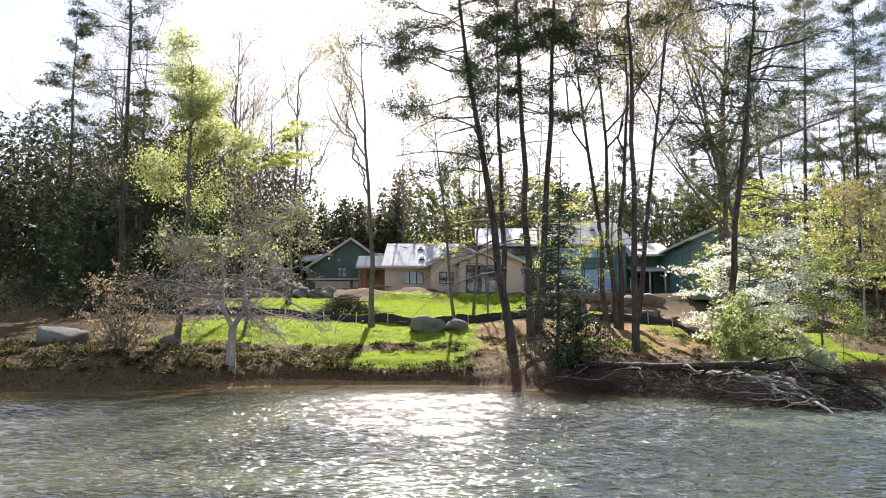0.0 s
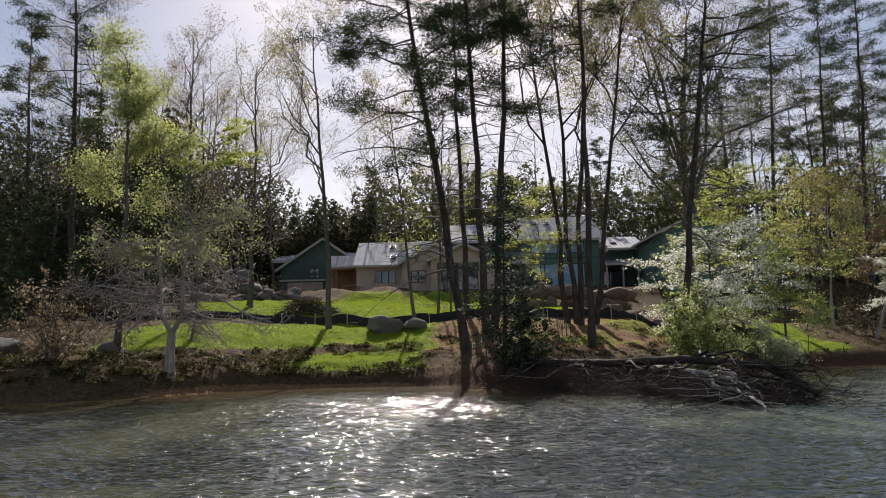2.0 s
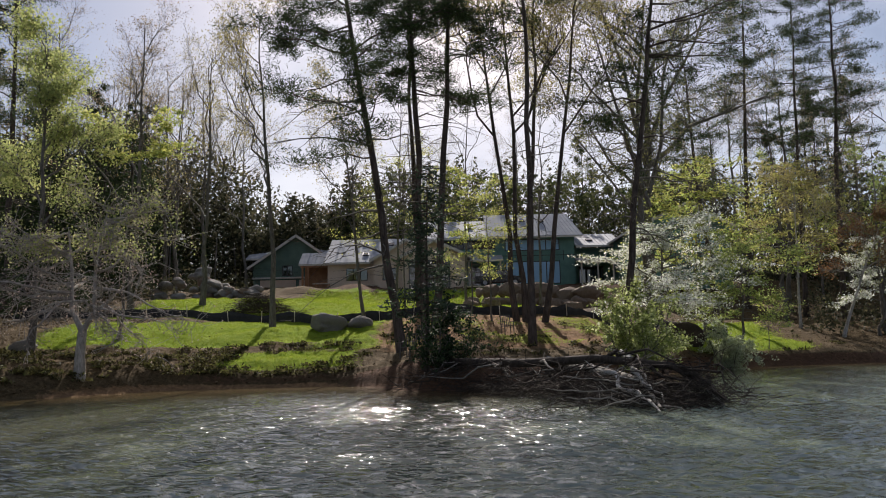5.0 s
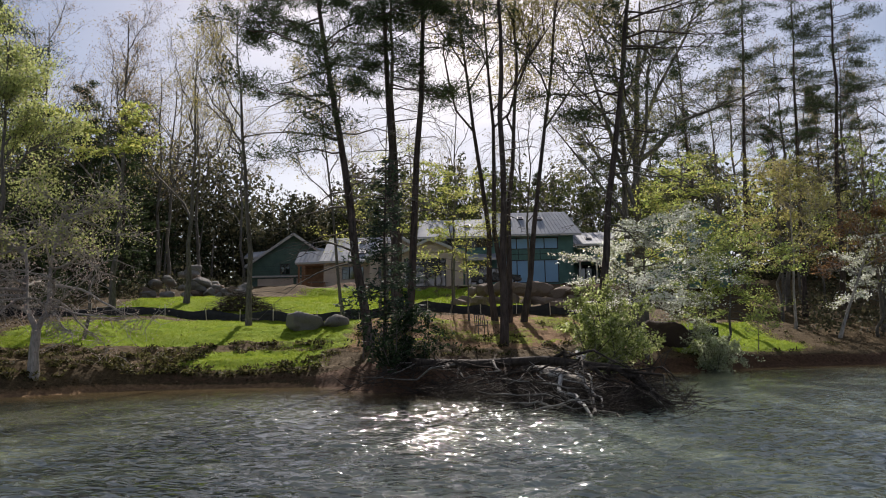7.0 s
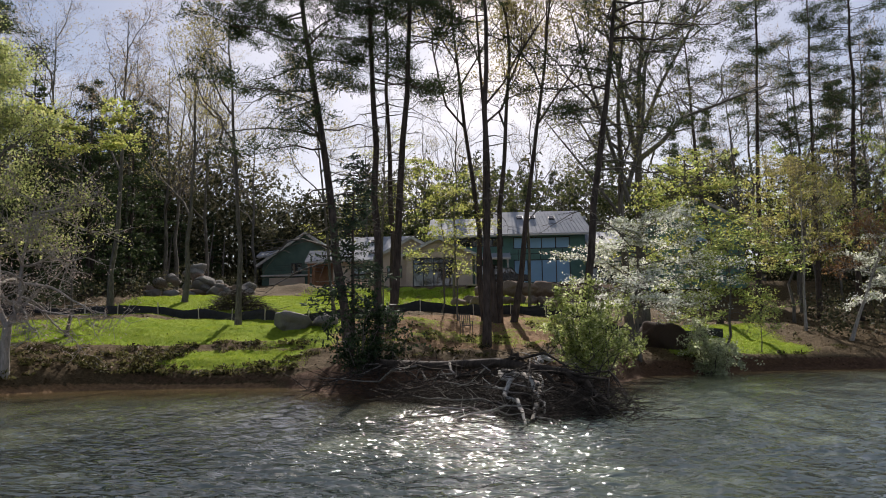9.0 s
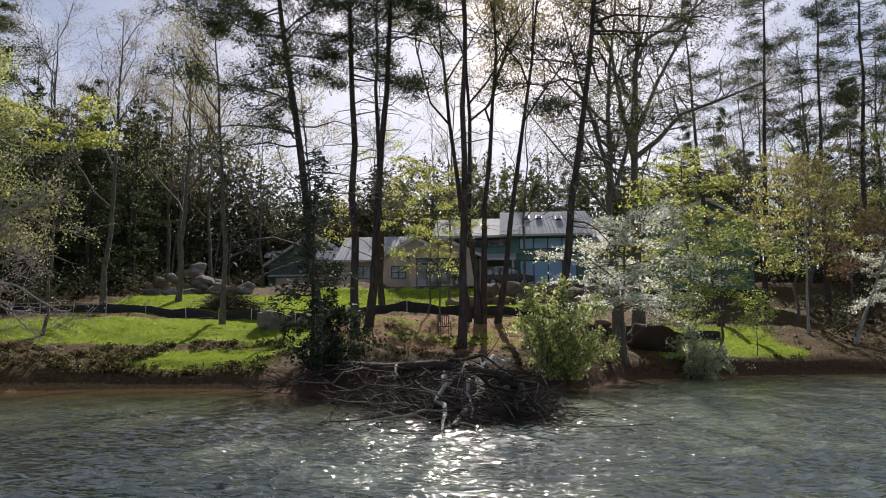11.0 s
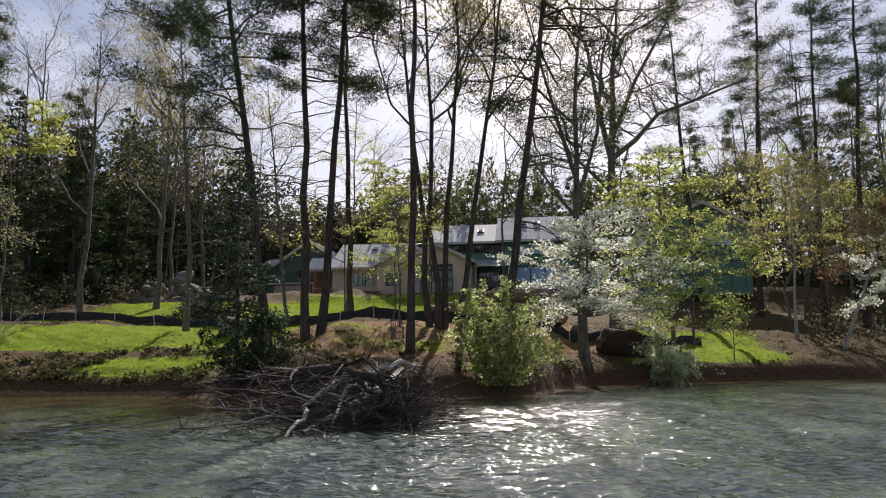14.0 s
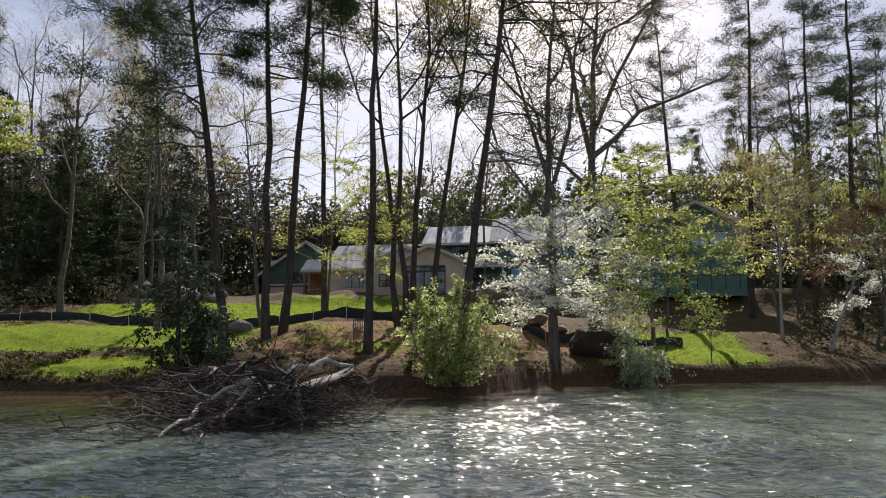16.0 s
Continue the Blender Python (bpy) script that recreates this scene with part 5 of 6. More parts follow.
    gable_roof(h, 24.9, 34.0, 12.8, 29.9, 15.0, 76, 95, M_ROOF, 0.6)
    for box in ((24.9, 25.15, 76.25, 95, 6.6, 12.7), (33.75, 34.0, 76.25, 95, 6.6, 12.7), (24.9, 34, 95, 95.25, 6.6, 12.8)):
        part("wall", Solid().box(*box).mesh("wall", M_GREENWALL), h)
    tape = Solid()
    for z in (8.0, 9.2, 10.4, 11.6):
        tape.box(24.885, 24.9, 76.3, 95, z - 0.035, z + 0.035)
    for y in np.arange(77.2, 94, 2.44):
        tape.box(24.882, 24.898, y - 0.035, y + 0.035, 7.0, 12.6)
    tagged(part("seam_tape", tape.mesh("seam_tape", M_TAPE), h), kind="stuff")
    # floors inside
    for box in ((-7, 24.7, 84.5, 97, 7.2, 7.55), (25.1, 33.8, 76.2, 95, 7.2, 7.5)):
        part("floor", Solid().box(*box).mesh("floor", M_DARKROOM), h)
    part("partition_wall", Solid().box(-7, 20.4, 92, 92.15, 7.6, 13.0).mesh("partition_wall", M_DARKROOM), h)
    return h


def porch():
    h = thing("porch", (0, 0, 0), "small cedar porch with metal roof beside the house", "porch")
    slab(h, ((-10.9, 88, 11.2), (-7.2, 88, 11.2), (-7.2, 90.6, 12.8), (-10.9, 90.6, 12.8)), 0.14, M_ROOF)
    part("wall", Solid().box(-10.6, -7.3, 90.3, 90.5, 8.0, 12.5).mesh("wall", M_CEDAR), h, "warm cedar boarding")
    for x in (-10.5, -9.9, -7.5):
        part("post", Solid().box(x - 0.1, x + 0.1, 88.2, 88.4, 7.6, 11.1).mesh("post", M_CEDAR), h)
    part("deck", Solid().box(-10.9, -7.3, 87.9, 90.3, 8.2, 8.45).mesh("deck", M_CEDAR), h)
    part("beam", Solid().box(-10.7, -7.3, 88.18, 88.42, 10.85, 11.08).mesh("beam", M_CEDAR), h)
    return h


def garage():
    h = thing("garage", (0, 0, 0), "dark green gabled garage at the wood's edge", "house")
    gable_wall(h, -17.9, -7.4, 8.4, 11.9, -12.5, 15.5, 95, M_DARKGREEN, holes=[(-14.3, -13.0, 11.9 - 1.3, 11.9)])
    window(h, -14.3, -13.0, 10.6, 11.9, 95, 2, 1)
    gable_roof(h, -17.9, -7.4, 11.9, -12.5, 15.5, 95, 106, M_ROOF, 0.6)
    for box in ((-17.9, -17.65, 95.25, 106, 8.4, 11.9), (-7.65, -7.4, 95.25, 106, 8.4, 11.9), (-17.9, -7.4, 106, 106.25, 8.4, 11.9)):
        part("wall", Solid().box(*box).mesh("wall", M_DARKGREEN), h)
    s = Solid()
    for z in np.arange(8.9, 11.8, 0.3):
        s.box(-17.9, -14.4, 94.97, 95.0, z, z + 0.02).box(-12.9, -7.4, 94.97, 95.0, z, z + 0.02)
    tagged(part("siding", s.mesh("siding", M_TAPE), h), kind="stuff")
    part("band", Solid().box(-18.0, -7.3, 94.7, 94.98, 10.25, 10.45).mesh("band", M_TRIM), h)
    part("garage_door", Solid().box(-17.0, -12.6, 94.9, 94.98, 8.5, 10.1).mesh("garage_door", M_STUCCO), h, "tan garage door")
    part("garage_door", Solid().box(-12.2, -8.2, 94.9, 94.98, 8.5, 10.1).mesh("garage_door", M_STUCCO), h)
    slab(h, ((-19.6, 98, 13.2), (-12.7, 98, 13.2), (-12.7, 100, 14.6), (-19.6, 100, 14.0)), 0.15, M_ROOF, name="dormer_roof")
    slab(h, ((-12.3, 98, 13.2), (-5.9, 98, 13.2), (-5.9, 100, 14.0), (-12.3, 100, 14.6)), 0.15, M_ROOF, name="dormer_roof")
    return h


lake_house()
porch()
garage()

# ---- boulders ----


def boulder(x, y, z, a, b, c, seed, mat, label, group="", name="boulder", sunk=0.12):
    rng = np.random.default_rng(seed)
    bm = bmesh.new()
    bmesh.ops.create_icosphere(bm, subdivisions=4 if a > 0.85 else 3, radius=1.0)
    o = Vector(rng.random(3) * 50)
    cuts = [Vector(rng.normal(size=3)).normalized() for _ in range(11)]
    for v in bm.verts:
        p = v.co.copy()
        k = 1 + 0.34 * noise.noise(p * 1.1 + o) + 0.15 * noise.noise(p * 3.0 + o) + 0.07 * noise.noise(p * 7.0 + o)
        p *= k
        for q in cuts:
            over = p.dot(q) - 0.70
            if over > 0:
                p -= q * over * 0.92
        v.co = Vector((p.x * a, p.y * b, p.z * c))
    me = bpy.data.meshes.new(name)
    bm.to_mesh(me)
    bm.free()
    me.materials.append(mat)
    me.polygons.foreach_set("use_smooth", np.ones(len(me.polygons), dtype=bool))
    ob = new(name, me)
    ob.location = (x, y, z + c * (0.8 - sunk))
    ob.rotation_euler = (0, 0, rng.random() * 6.28 if abs(a - b) < 0.4 else rng.normal() * 0.2)
    return tagged(ob, label, "boulder", group)


rb = np.random.default_rng(5)
boulder(-0.35, 42.6, foot(-0.35, 42.6), 1.35, 0.9, 0.66, 1, M_ROCK, "large grey boulder on the lawn by the silt fence", "lawn boulders", sunk=0.38)
boulder(1.25, 42.9, foot(1.25, 42.9), 0.72, 0.6, 0.48, 2, M_ROCK, "smaller grey boulder beside the large one", "lawn boulders", sunk=0.38)
for k in range(46):
    u = rb.random()
    x = -18.6 + 8.9 * u
    hgt = 2.2 * math.exp(-((x + 15.6) / 2.2) ** 2) + 0.7
    lift = hgt * rb.random() ** 1.3
    y = 64.3 + lift * 0.9 + rb.random() * 1.2
    s = 0.36 + 0.36 * rb.random()
    boulder(x, y, foot(x, y) + lift * 0.86, s * (1.0 + 0.5 * rb.random()), s, s * 0.72, 100 + k, M_ROCK if k % 4 else M_TANROCK,
            "grey boulder in the heap beside the woods", "boulder heap", sunk=0.3)
for k in range(24):
    row = k % 2
    x = 8.6 + 0.98 * (k // 2) + 0.4 * row + rb.normal() * 0.1
    y = 69.3 + row * 1.0
    s = 0.42 + 0.66 * rb.random()
    boulder(x, y, foot(x, 69.2) + row * 0.95 - 0.1, s * (1.05 + 0.6 * rb.random()), s * 0.8, s * 0.8, 200 + k, M_TANROCK,
            "tan boulder in the retaining wall below the house", "retaining boulders", sunk=0.25)
for k, (x, y, a, c) in enumerate(((14.3, 51.6, 0.9, 0.4), (15.8, 52.2, 1.1, 0.42), (17.3, 51.6, 0.8, 0.35), (-15.4, 31.5, 1.2, 0.6), (-13.2, 32.2, 0.9, 0.42), (-11.2, 32.6, 0.7, 0.32),
                                  (9.2, 56, 0.9, 0.5), (7.7, 57, 0.7, 0.4))):
    boulder(x, y, foot(x, y), a, a * 0.7, c, 300 + k, M_TANROCK if x > 0 else M_ROCK, "weathered boulder lying on the slope", "scattered boulders")


# ---- silt fence ----
def silt_fence():
    """Sagging black fabric on pale stakes along the lawn."""
    line = [(-23, 46.2), (-18, 47), (-12, 47.2), (-7, 47), (-3, 46.6), (2, 46.8), (6, 46), (9, 45.3), (13, 46.5), (16.5, 48.4), (20, 50), (24.2, 51.6)]
    rng = np.random.default_rng(9)
    ob = thing("silt_fence", (0, 0, 0), "sagging black fabric silt fence on pale wooden stakes", "fence")
    for k in range(len(line) - 1):
        (xa, ya), (xb, yb) = line[k], line[k + 1]
        n = max(2, int(math.hypot(xb - xa, yb - ya) / 0.3))
        v, f = [], []
        tall0 = 0.5 + 0.18 * rng.random()
        for i in range(n + 1):
            t = i / n
            x, y = xa + (xb - xa) * t, ya + (yb - ya) * t
            z = foot(x, y)
            sag = tall0 - 0.16 * math.sin(math.pi * t) + 0.05 * noise.noise((x * 1.3, y, 3))
            wave = 0.06 * noise.noise((x * 2.1, y, 8))
            for h, dy in ((-0.08, 0.0), (sag * 0.5, wave), (sag, -0.02)):
                v.append((x, y + dy, z + h))
            for h, dy in ((sag, 0.012), (-0.08, 0.03)):
                v.append((x, y + dy, z + h))
        for i in range(n):
            a, b = 5 * i, 5 * i + 5
            f += [(a + j, b + j, b + j + 1, a + j + 1) for j in range(4)]
        part("fabric", mesh_of("fabric", v, f, [M_FABRIC], True), ob, "black woven fabric")
    total = []
    for k in range(len(line) - 1):
        (xa, ya), (xb, yb) = line[k], line[k + 1]
        m = max(1, round(math.hypot(xb - xa, yb - ya) / 2.1))
        total += [(xa + (xb - xa) * i / m, ya + (yb - ya) * i / m) for i in range(m)]
    for x, y in total:
        z = foot(x, y)
        tip = (x + rng.normal() * 0.04, y - 0.05 + rng.normal() * 0.03, z + 0.62 + 0.14 * rng.random())
        part("stake", Solid().bar((x, y - 0.05, z - 0.2), tip, 0.045, 0.035).mesh("stake", M_STAKE), ob, "pale wooden stake")
    return ob


silt_fence()


# ---- the fallen tree and brush in the water ----
def fallen_tree():
    rng = np.random.default_rng(21)
    ob = thing("fallen_tree", (0, 0, 0), "fallen dead tree with a tangle of bare branches in the water", "fallen tree")
    trunk = [Vector(p) for p in ((4.9, 31.2, 1.0), (6.4, 28.4, 0.95), (8.3, 25.2, 0.95), (10.0, 22.6, 1.08), (11.5, 20.8, 0.9), (12.4, 19.8, 0.15))]
    part("trunk", Tubes().add(trunk, [0.16, 0.15, 0.13, 0.12, 0.09, 0.04], 8).mesh("trunk", M_WETWOOD), ob, "dark wet trunk")
    second = [Vector(p) for p in ((9.9, 32.4, 0.9), (10.3, 29, 0.7), (10.8, 25.5, 0.65), (11.0, 22.0, 0.5), (10.6, 18.8, 0.05))]
    part("limb", Tubes().add(second, [0.16, 0.14, 0.12, 0.09, 0.04], 7).mesh("limb", M_DEADWOOD), ob, "bleached grey limb")
    fine = Tubes()
    for k in range(52):
        src = trunk if rng.random() < 0.6 else second
        p = along(src, 0.15 + 0.83 * rng.random())
        az = -math.pi / 2 + rng.normal() * 1.1
        l = 1.2 + 2.6 * rng.random()
        e = p + Vector((math.cos(az) * l, math.sin(az) * l * 0.75, 0.35 * rng.normal() - 0.15))
        e.z = min(max(e.z - 0.25, -0.15), 0.6)
        e.x = min(e.x, 12.2 + 0.3 * rng.random())
        line = curve_pts(p, e, 0.18, 5, rng, 0.04)
        r = 0.025 + 0.045 * rng.random() ** 2
        part("branch", Tubes().add(line, [r * (1 - 0.85 * i / 5) for i in range(6)], 5).mesh("branch", M_DEADWOOD if k % 6 == 0 else M_WETWOOD), ob)
        for m in range(15):
            q = along(line, 0.15 + 0.84 * rng.random())
            w = q + Vector((rng.normal() * 0.6, rng.normal() * 0.6, rng.normal() * 0.28))
            w.z, w.x = max(w.z, -0.2), min(w.x, 12.7)
            fine.add([q, q.lerp(w, 0.5) + Vector((0, 0, 0.05 * rng.normal())), w], [0.013, 0.010, 0.004], 3)
    for k in range(2900):
        s = rng.random() ** 1.7
        x = 11.4 - (5.6 if k % 3 else 1.2) * s + rng.normal() * (0.95 - 0.3 * s)
        y = 20.2 + 10.0 * s + rng.normal() * (1.0 - 0.3 * s)
        q = Vector((x, y, 0.02 + 0.45 * rng.random() ** 1.5 * (1 - 0.35 * s)))
        az = rng.random() * 6.28
        l = 0.4 + 0.9 * rng.random()
        w = q + Vector((math.cos(az) * l, math.sin(az) * l, rng.normal() * 0.22))
        w.z, w.x = max(w.z, -0.15), min(w.x, 12.7)
        fine.add([q, q.lerp(w, 0.5) + Vector((0, 0, 0.07 * rng.normal())), w], [0.009, 0.007, 0.003], 3)
    for k, (pts, r) in enumerate(((((10.45, 18.3, 0.02), (10.36, 19.8, 0.36), (10.3, 21.9, 0.72), (10.0, 23.8, 0.95)), 0.078),
                                  (((10.9, 19.6, 0.12), (10.75, 20.8, 0.5), (10.7, 22.4, 0.78)), 0.05),
                                  (((10.9, 20.6, 0.1), (11.0, 22.0, 0.75), (11.05, 23.4, 1.12), (11.2, 25.0, 1.25), (11.6, 26.2, 1.1)), 0.065),
                                  (((12.4, 19.6, -0.1), (11.9, 20.9, 0.75), (10.8, 22.2, 1.15)), 0.045),
                                  (((8.5, 18.5, 0.36), (9.4, 18.5, 0.34), (10.5, 18.8, 0.2)), 0.024),
                                  (((8.2, 19.5, 0.5), (9.3, 19.3, 0.42), (10.6, 19.3, 0.3)), 0.026),
                                  (((8.8, 20.8, 0.72), (9.7, 20.4, 0.62), (10.8, 20.2, 0.4)), 0.022),
                                  (((8.9, 18.0, 0.05), (9.5, 18.1, 0.26), (10.6, 18.6, 0.25)), 0.02))):
        line = []
        for a, b in zip(pts, pts[1:]):
            line += curve_pts(a, b, 0.08, 4, rng, 0.03)[:-1]
        line.append(Vector(pts[-1]))
        n = len(line) - 1
        log = Tubes().add(line, [r * (1.0 - 0.6 * (n - i) / n) * (1 + 0.10 * rng.normal()) * (0.12 if i == n else 0.6 if i == n - 1 else 1.0) for i in range(n + 1)], 7)
        for m in range(5):
            q = along(line, 0.25 + 0.7 * rng.random())
            w = q + Vector((rng.normal() * 0.4, rng.normal() * 0.4, 0.1 + 0.25 * rng.random()))
            log.add(curve_pts(q, w, 0.15, 3, rng, 0.05), [r * 0.35, r * 0.28, r * 0.2, r * 0.06], 4)
        # first three logs get the colour with sunlight painted in
        part("log", log.mesh("log", M_SUNLITWOOD if k < 3 else M_DEADWOOD), ob, "crooked pale log with sunlight in its colour" if k < 3 else "")
    tagged(part("twigwork", fine.mesh("twigwork", M_WETWOOD), ob), kind="stuff")
    return ob


fallen_tree()


# ---- chairs and car ----
def patio_chair(place, turn, label, group="patio chairs"):
    ob = thing("patio_chair", place, label, "chair", group)
    ob.rotation_euler = (0, 0, turn)
    part("seat", Solid().box(-0.24, 0.24, -0.24, 0.22, 0.42, 0.45).mesh("seat", M_STEEL), ob)
    for x in (-0.23, 0.23):
        for a, b in (((x, -0.24, 0), (x * 0.95, -0.22, 0.62)), ((x, 0.28, 0), (x, 0.20, 0.45))):
            part("leg", Solid().bar(a, b, 0.035).mesh("leg", M_STEEL), ob)
        part("armrest", Solid().bar((x * 1.05, -0.26, 0.63), (x * 1.05, 0.26, 0.65), 0.05, 0.03).mesh("armrest", M_STEEL), ob)
    s = Solid()
    s.bar((-0.23, 0.21, 0.44), (-0.23, 0.32, 0.95), 0.035).bar((0.23, 0.21, 0.44), (0.23, 0.32, 0.95), 0.035)
    s.bar((-0.25, 0.32, 0.95), (0.25, 0.32, 0.95), 0.05)
    for x in (-0.14, -0.05, 0.05, 0.14):
        s.bar((x, 0.215, 0.46), (x, 0.315, 0.94), 0.03, 0.015)
    part("backrest", s.mesh("backrest", M_STEEL), ob, "slatted metal backrest")
    return ob


patio_chair(at(8.8, 37.7), 0.3, "dark metal patio chair with slatted back facing the lake")
patio_chair(at(5.2, 31.7), 0.9, "dark metal patio chair beside the pine at the bank")
patio_chair(at(4.4, 32.2), -0.5, "dark metal patio chair turned to its neighbour")


def pickup():
    ob = thing("pickup_truck", (11.5, 80.3, foot(11.5, 80.3)), "black pickup truck parked before the house", "truck")
    body = Solid()
    body.prism([(-2.5, 0.45), (2.45, 0.45), (2.5, 0.95), (1.3, 1.08), (-2.5, 1.08)], -0.92, 0.92)
    body.prism([(-0.55, 1.08), (1.25, 1.08), (0.75, 1.72), (-0.45, 1.74)], -0.8, 0.8)
    part("body", body.mesh("body", M_CARBODY), ob)
    g = Solid().prism([(-0.40, 1.14), (0.28, 1.14), (0.28, 1.62), (-0.36, 1.64)], -0.815, 0.815).prism([(0.36, 1.14), (1.05, 1.14), (0.70, 1.60), (0.36, 1.62)], -0.815, 0.815)
    part("side_window", g.mesh("side_window", M_PANE), ob)
    part("bumper", Solid().box(2.4, 2.6, -0.85, 0.85, 0.45, 0.7).mesh("bumper", M_STEEL), ob)
    for x in (-1.55, 1.55):
        for y in (-0.82, 0.82):
            bm = bmesh.new()
            bmesh.ops.create_cone(bm, cap_ends=True, segments=20, radius1=0.39, radius2=0.39, depth=0.25,
                                  matrix=pose(x, y, 0.39, 90, 0, 0))
            me = bpy.data.meshes.new("wheel")
            bm.to_mesh(me)
            bm.free()
            me.materials.append(M_RUBBER)
            w = part("wheel", me, ob)
            bm = bmesh.new()
            bmesh.ops.create_cone(bm, cap_ends=True, segments=16, radius1=0.22, radius2=0.22, depth=0.27,
                                  matrix=pose(x, y, 0.39, 90, 0, 0))
            me = bpy.data.meshes.new("rim")
            bm.to_mesh(me)
            bm.free()
            me.materials.append(M_ROOF)
            part("rim", me, w)
    return ob


pickup()


# ---- lumber before the house ----
def lumber(place, turn, n, length, label, raised):
    """Pale boards stacked flat, on two trestles where raised."""
    rng = np.random.default_rng(int(abs(place[0]) * 10))
    ob = thing("lumber_stack", place, label, "lumber", "lumber before the house")
    ob.rotation_euler = (0, 0, turn)
    for k in range(n):
        x, z = (k % 4 - 1.5) * 0.24, raised + (k // 4) * 0.05
        o = rng.normal() * 0.08
        part("board", Solid().box(o - length / 2, o + length / 2, x - 0.11, x + 0.11, z, z + 0.045).mesh("board", M_STAKE), ob)
    if raised > 0.2:
        for x in (-length * 0.32, length * 0.32):
            s = Solid().bar((x, -0.5, raised - 0.04), (x, 0.5, raised - 0.04), 0.08)
            for y in (-0.42, 0.42):
                s.bar((x - 0.18, y, 0), (x, y, raised - 0.04), 0.06).bar((x + 0.18, y, 0), (x, y, raised - 0.04), 0.06)
            part("trestle", s.mesh("trestle", M_CEDAR), ob)
    return ob


lumber(at(-7.4, 83.5), 0.1, 4, 2.2, "pale boards on trestles before the porch", 0.75)
lumber(at(-10.6, 84.0), -0.12, 8, 4.4, "stack of pale boards on the dirt by the garage", 0.1)
lumber(at(-2.2, 83.0), 0.2, 6, 2.0, "short pale boards stacked by the stucco wall", 0.45)
lumber(at(9.5, 76.6), 0.15, 8, 3.6, "pale boards lying above the retaining boulders", 0.1)


def outbuilding():
    h = thing("outbuilding", (0, 0, 0), "white-panelled open outbuilding beyond the trees", "shed")
    z = foot(49, 86)
    for x in (45.5, 48.5, 51.5, 54.5):
        part("post", Solid().box(x - 0.12, x + 0.12, 85.8, 86.04, z - 0.2, z + 3.2).mesh("post", M_FRAME), h)
    for x in (46.9, 49.9, 52.9):
        part("panel", Solid().box(x - 1.1, x + 1.1, 88.5, 88.6, z, z + 2.6).mesh("panel", M_WHITE), h)
    slab(h, ((45, 85, z + 3.1), (55, 85, z + 3.1), (55, 90, z + 4.6), (45, 90, z + 4.6)), 0.15, M_ROOF)
    return h


outbuilding()
# added rock shape in place of the mound's shadowed face on the bank
boulder(18.9, 44.4, foot(18.9, 44.4), 1.45, 0.9, 0.95, 401, M_SHADEFACE, "dark boulder shape standing in for a mound's shaded face", "scattered boulders", sunk=0.5)

# ---- brush heap on the lawn ----
def brush_heap():
    rng = np.random.default_rng(31)
    ob = thing("brush_heap", at(-6.4, 52), "heap of dark cut brush behind the silt fence", "brush heap")
    t = Tubes()
    for k in range(900):
        a = Vector((rng.normal() * 0.95, rng.normal() * 0.6, 0))
        a.z = max(0.0, 1.35 * (1 - (a.x / 2.1) ** 2 - (a.y / 1.5) ** 2)) * rng.random() + 0.02
        az = rng.random() * 6.28
        l = 0.4 + 0.8 * rng.random()
        b = a + Vector((math.cos(az) * l, math.sin(az) * l, 0.25 * rng.normal() * l))
        b.z = max(b.z, 0.02)
        t.add([a, a.lerp(b, 0.5) + Vector((0, 0, 0.06 * rng.normal())), b], [0.02, 0.015, 0.005], 3)
    tagged(part("brushwood", t.mesh("brushwood", M_WETWOOD), ob), kind="stuff")
    return ob


brush_heap()


# ---- grass and leaf litter ----
def grass():
    rng = np.random.default_rng(41)
    n = 520000
    x, y = rng.uniform(-18, 31, n), 33.5 + 42 * rng.random(n) ** 1.35
    fx = zone_at(x, y)
    i, j = fx[0].astype(int), fx[1].astype(int)
    z, lawn = fx[3][j, i], fx[2][j, i]
    u, v = fx[0] - i, fx[1] - j
    z = (fx[3][j, i] * (1 - u) + fx[3][j, i + 1] * u) * (1 - v) + (fx[3][j + 1, i] * (1 - u) + fx[3][j + 1, i + 1] * u) * v
    keep = rng.random(n) < lawn * 1.1 - 0.15
    x, y, z = x[keep], y[keep], z[keep]
    n = len(x)
    h = rng.uniform(0.025, 0.07, n) * np.interp(y, (33, 50, 75), (1.0, 1.1, 2.0))
    az = rng.uniform(0, 6.28, n)
    w = 0.016 * np.interp(y, (33, 50, 75), (1.0, 1.2, 2.6))
    co = np.empty((n, 3, 3))
    co[:, 0] = np.stack([x - w * np.cos(az), y - w * np.sin(az), z - 0.01], -1)
    co[:, 1] = np.stack([x + w * np.cos(az), y + w * np.sin(az), z - 0.01], -1)
    co[:, 2] = np.stack([x + rng.normal(size=n) * 0.03, y + rng.normal(size=n) * 0.03, z + h], -1)
    me = bpy.data.meshes.new("grass")
    me.vertices.add(3 * n)
    me.vertices.foreach_set("co", co.ravel())
    me.loops.add(3 * n)
    me.loops.foreach_set("vertex_index", np.arange(3 * n, dtype=np.int32))
    me.polygons.add(n)
    me.polygons.foreach_set("loop_start", np.arange(0, 3 * n, 3, dtype=np.int32))
    me.materials.append(M_GRASS)
    me.update(calc_edges=True)
    tagged(new("grass", me), "bright green spring grass blades on the lawn", "grass", kind="stuff")


M_GRASS = leaf_mat("grass blades", ((0.0, (0.15, 0.23, 0.016)), (0.6, (0.26, 0.34, 0.032)), (1.0, (0.38, 0.40, 0.08))), 0.45)
grass()


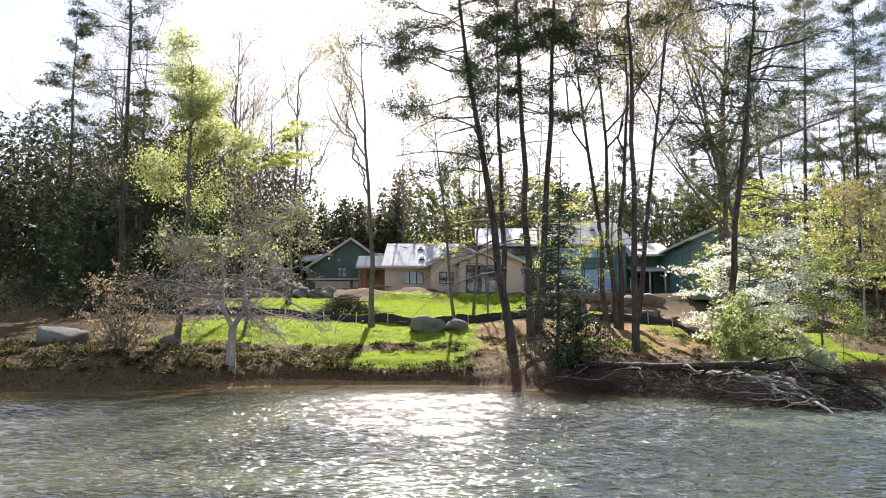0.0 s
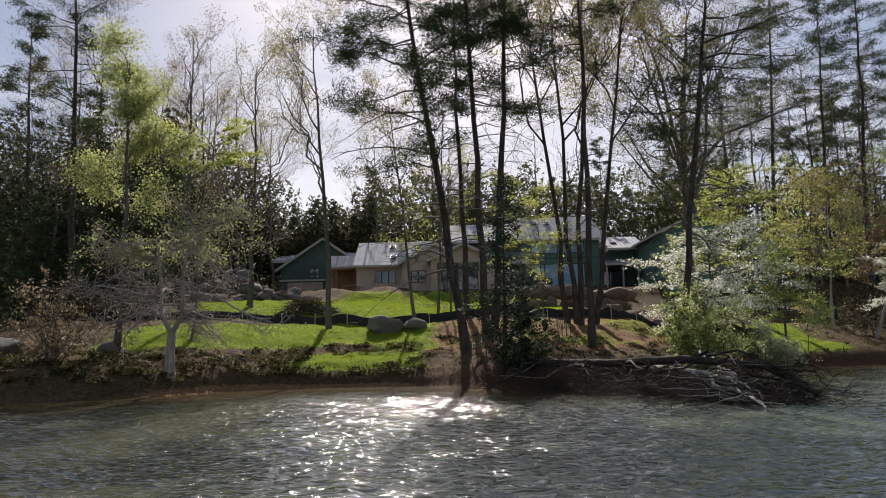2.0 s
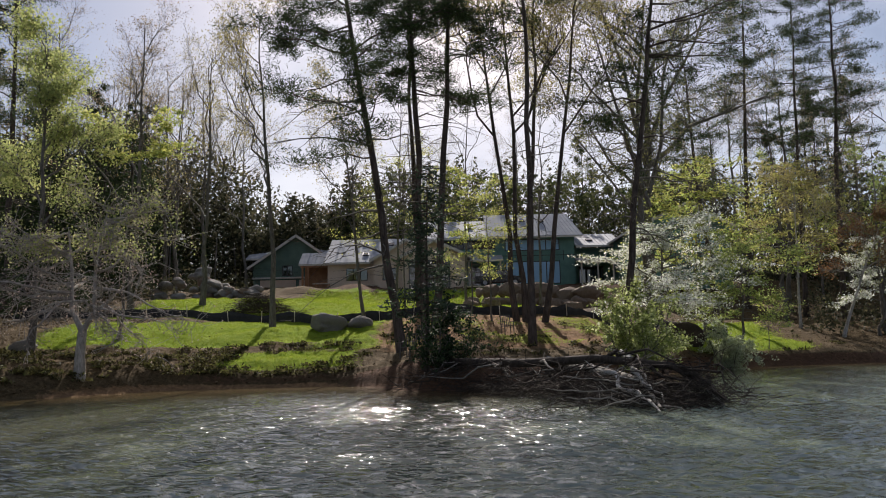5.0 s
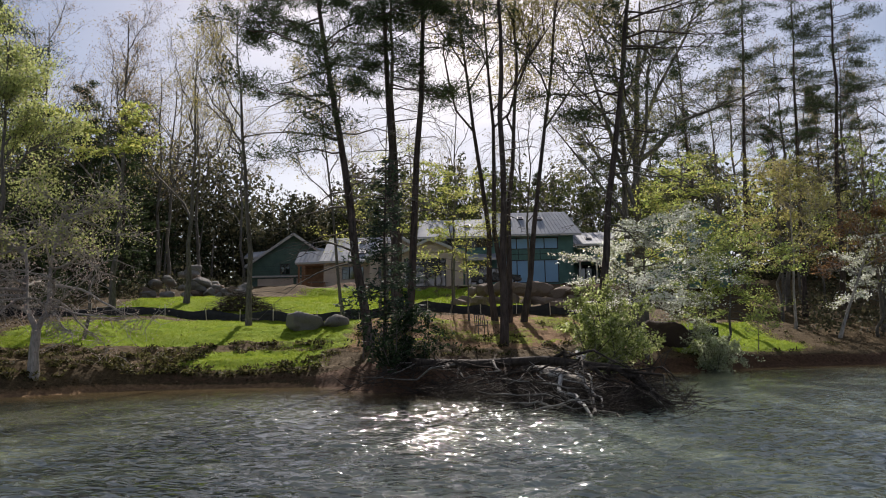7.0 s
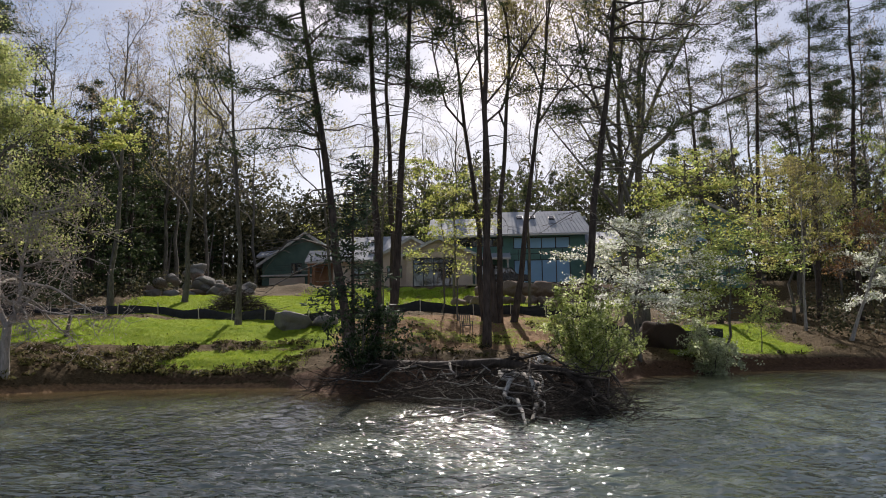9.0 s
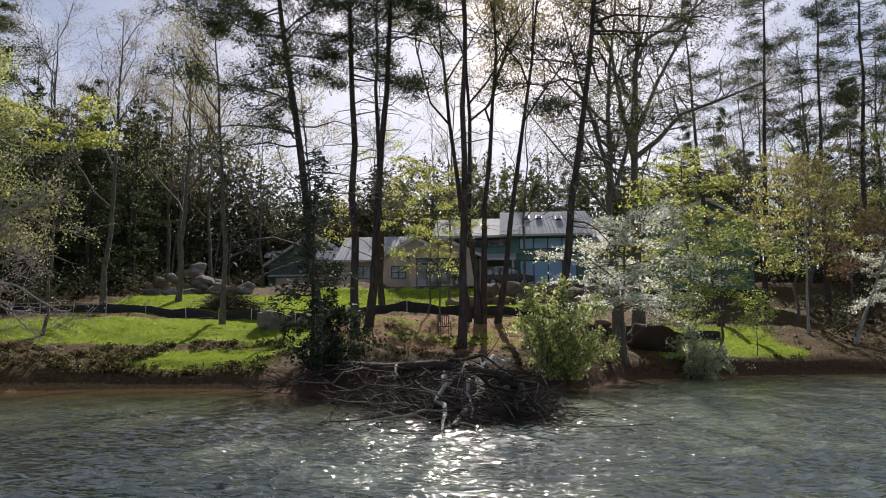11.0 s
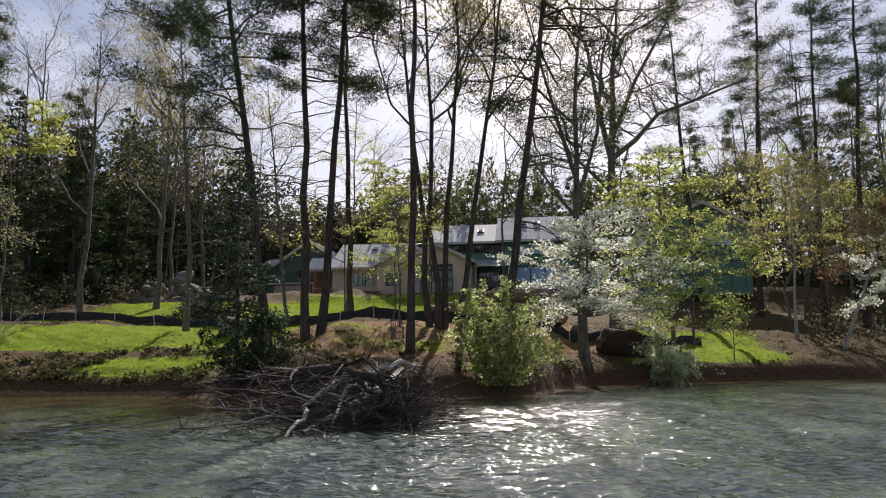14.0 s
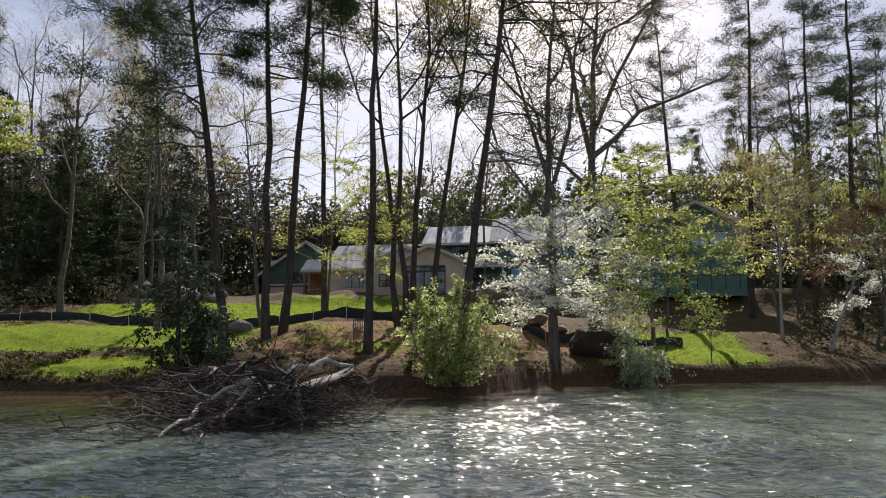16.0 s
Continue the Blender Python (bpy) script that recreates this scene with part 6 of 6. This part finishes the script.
def litter():
    """Fallen leaves, sticks and straw over the bare banks."""
    rng = np.random.default_rng(43)
    n = 42000
    x = rng.uniform(-24, 38, n)
    y = np.interp(x, SHORE_X, SHORE_Y) + 0.15 + 18 * rng.random(n) ** 1.5
    fx = zone_at(x, y)
    i, j = fx[0].astype(int), fx[1].astype(int)
    u, v = fx[0] - i, fx[1] - j
    z = (fx[3][j, i] * (1 - u) + fx[3][j, i + 1] * u) * (1 - v) + (fx[3][j + 1, i] * (1 - u) + fx[3][j + 1, i + 1] * u) * v
    keep = (rng.random(n) > fx[2][j, i] + 0.55 * (x > 1.5) * (x < 15)) & (z > 0.12)
    c = np.stack([x, y, z + 0.02 + 0.03 * rng.random(n)], -1)[keep]
    me = leaves_mesh("leaf_litter", c, 0.085, M_LITTER, rng, 0.9, 0.55, 0.5)
    tagged(new("leaf_litter", me), "brown fallen leaves scattered over the banks", "leaf litter", kind="stuff")


M_LITTER = leaf_mat("dry leaves", ((0.0, (0.030, 0.021, 0.012)), (0.5, (0.085, 0.058, 0.032)), (0.9, (0.16, 0.115, 0.065)), (1.0, (0.27, 0.205, 0.125))), 0.15, 1.0, 0.0)
litter()


def bank_weeds():
    """Clumps of low weeds, dry stalks and roots on the rough bank."""
    rng = np.random.default_rng(44)
    cs = []
    for k in range(900):
        x = rng.uniform(-20, 30)
        y = float(np.interp(x, SHORE_X, SHORE_Y)) + (0.5 + 5.5 * rng.random() ** 1.2 if x < 2.5 else 0.8 + 9 * rng.random())
        share, z = zone(x, y)
        if share > 0.75 or z < 0.25 or (x > 2 and rng.random() < 0.8):
            continue
        r = rng.uniform(0.12, 0.42)
        m = int(30 + 110 * r)
        p = rng.normal(size=(m, 3)) * np.array([r * 0.6, r * 0.5, 0.07])
        p[:, 2] = np.abs(p[:, 2]) + 0.02
        cs.append(p + np.array([x, y, z]))
    me = leaves_mesh("bank_weeds", np.concatenate(cs), 0.15, M_WEED, rng, 0.0, 0.32)
    tagged(new("bank_weeds", me), "olive and brown weed clumps on the rough bank", "weeds", kind="stuff")


M_WEED = leaf_mat("bank weeds", ((0.0, (0.022, 0.020, 0.009)), (0.45, (0.06, 0.052, 0.02)), (0.75, (0.11, 0.115, 0.035)), (1.0, (0.20, 0.18, 0.07))), 0.3)
bank_weeds()
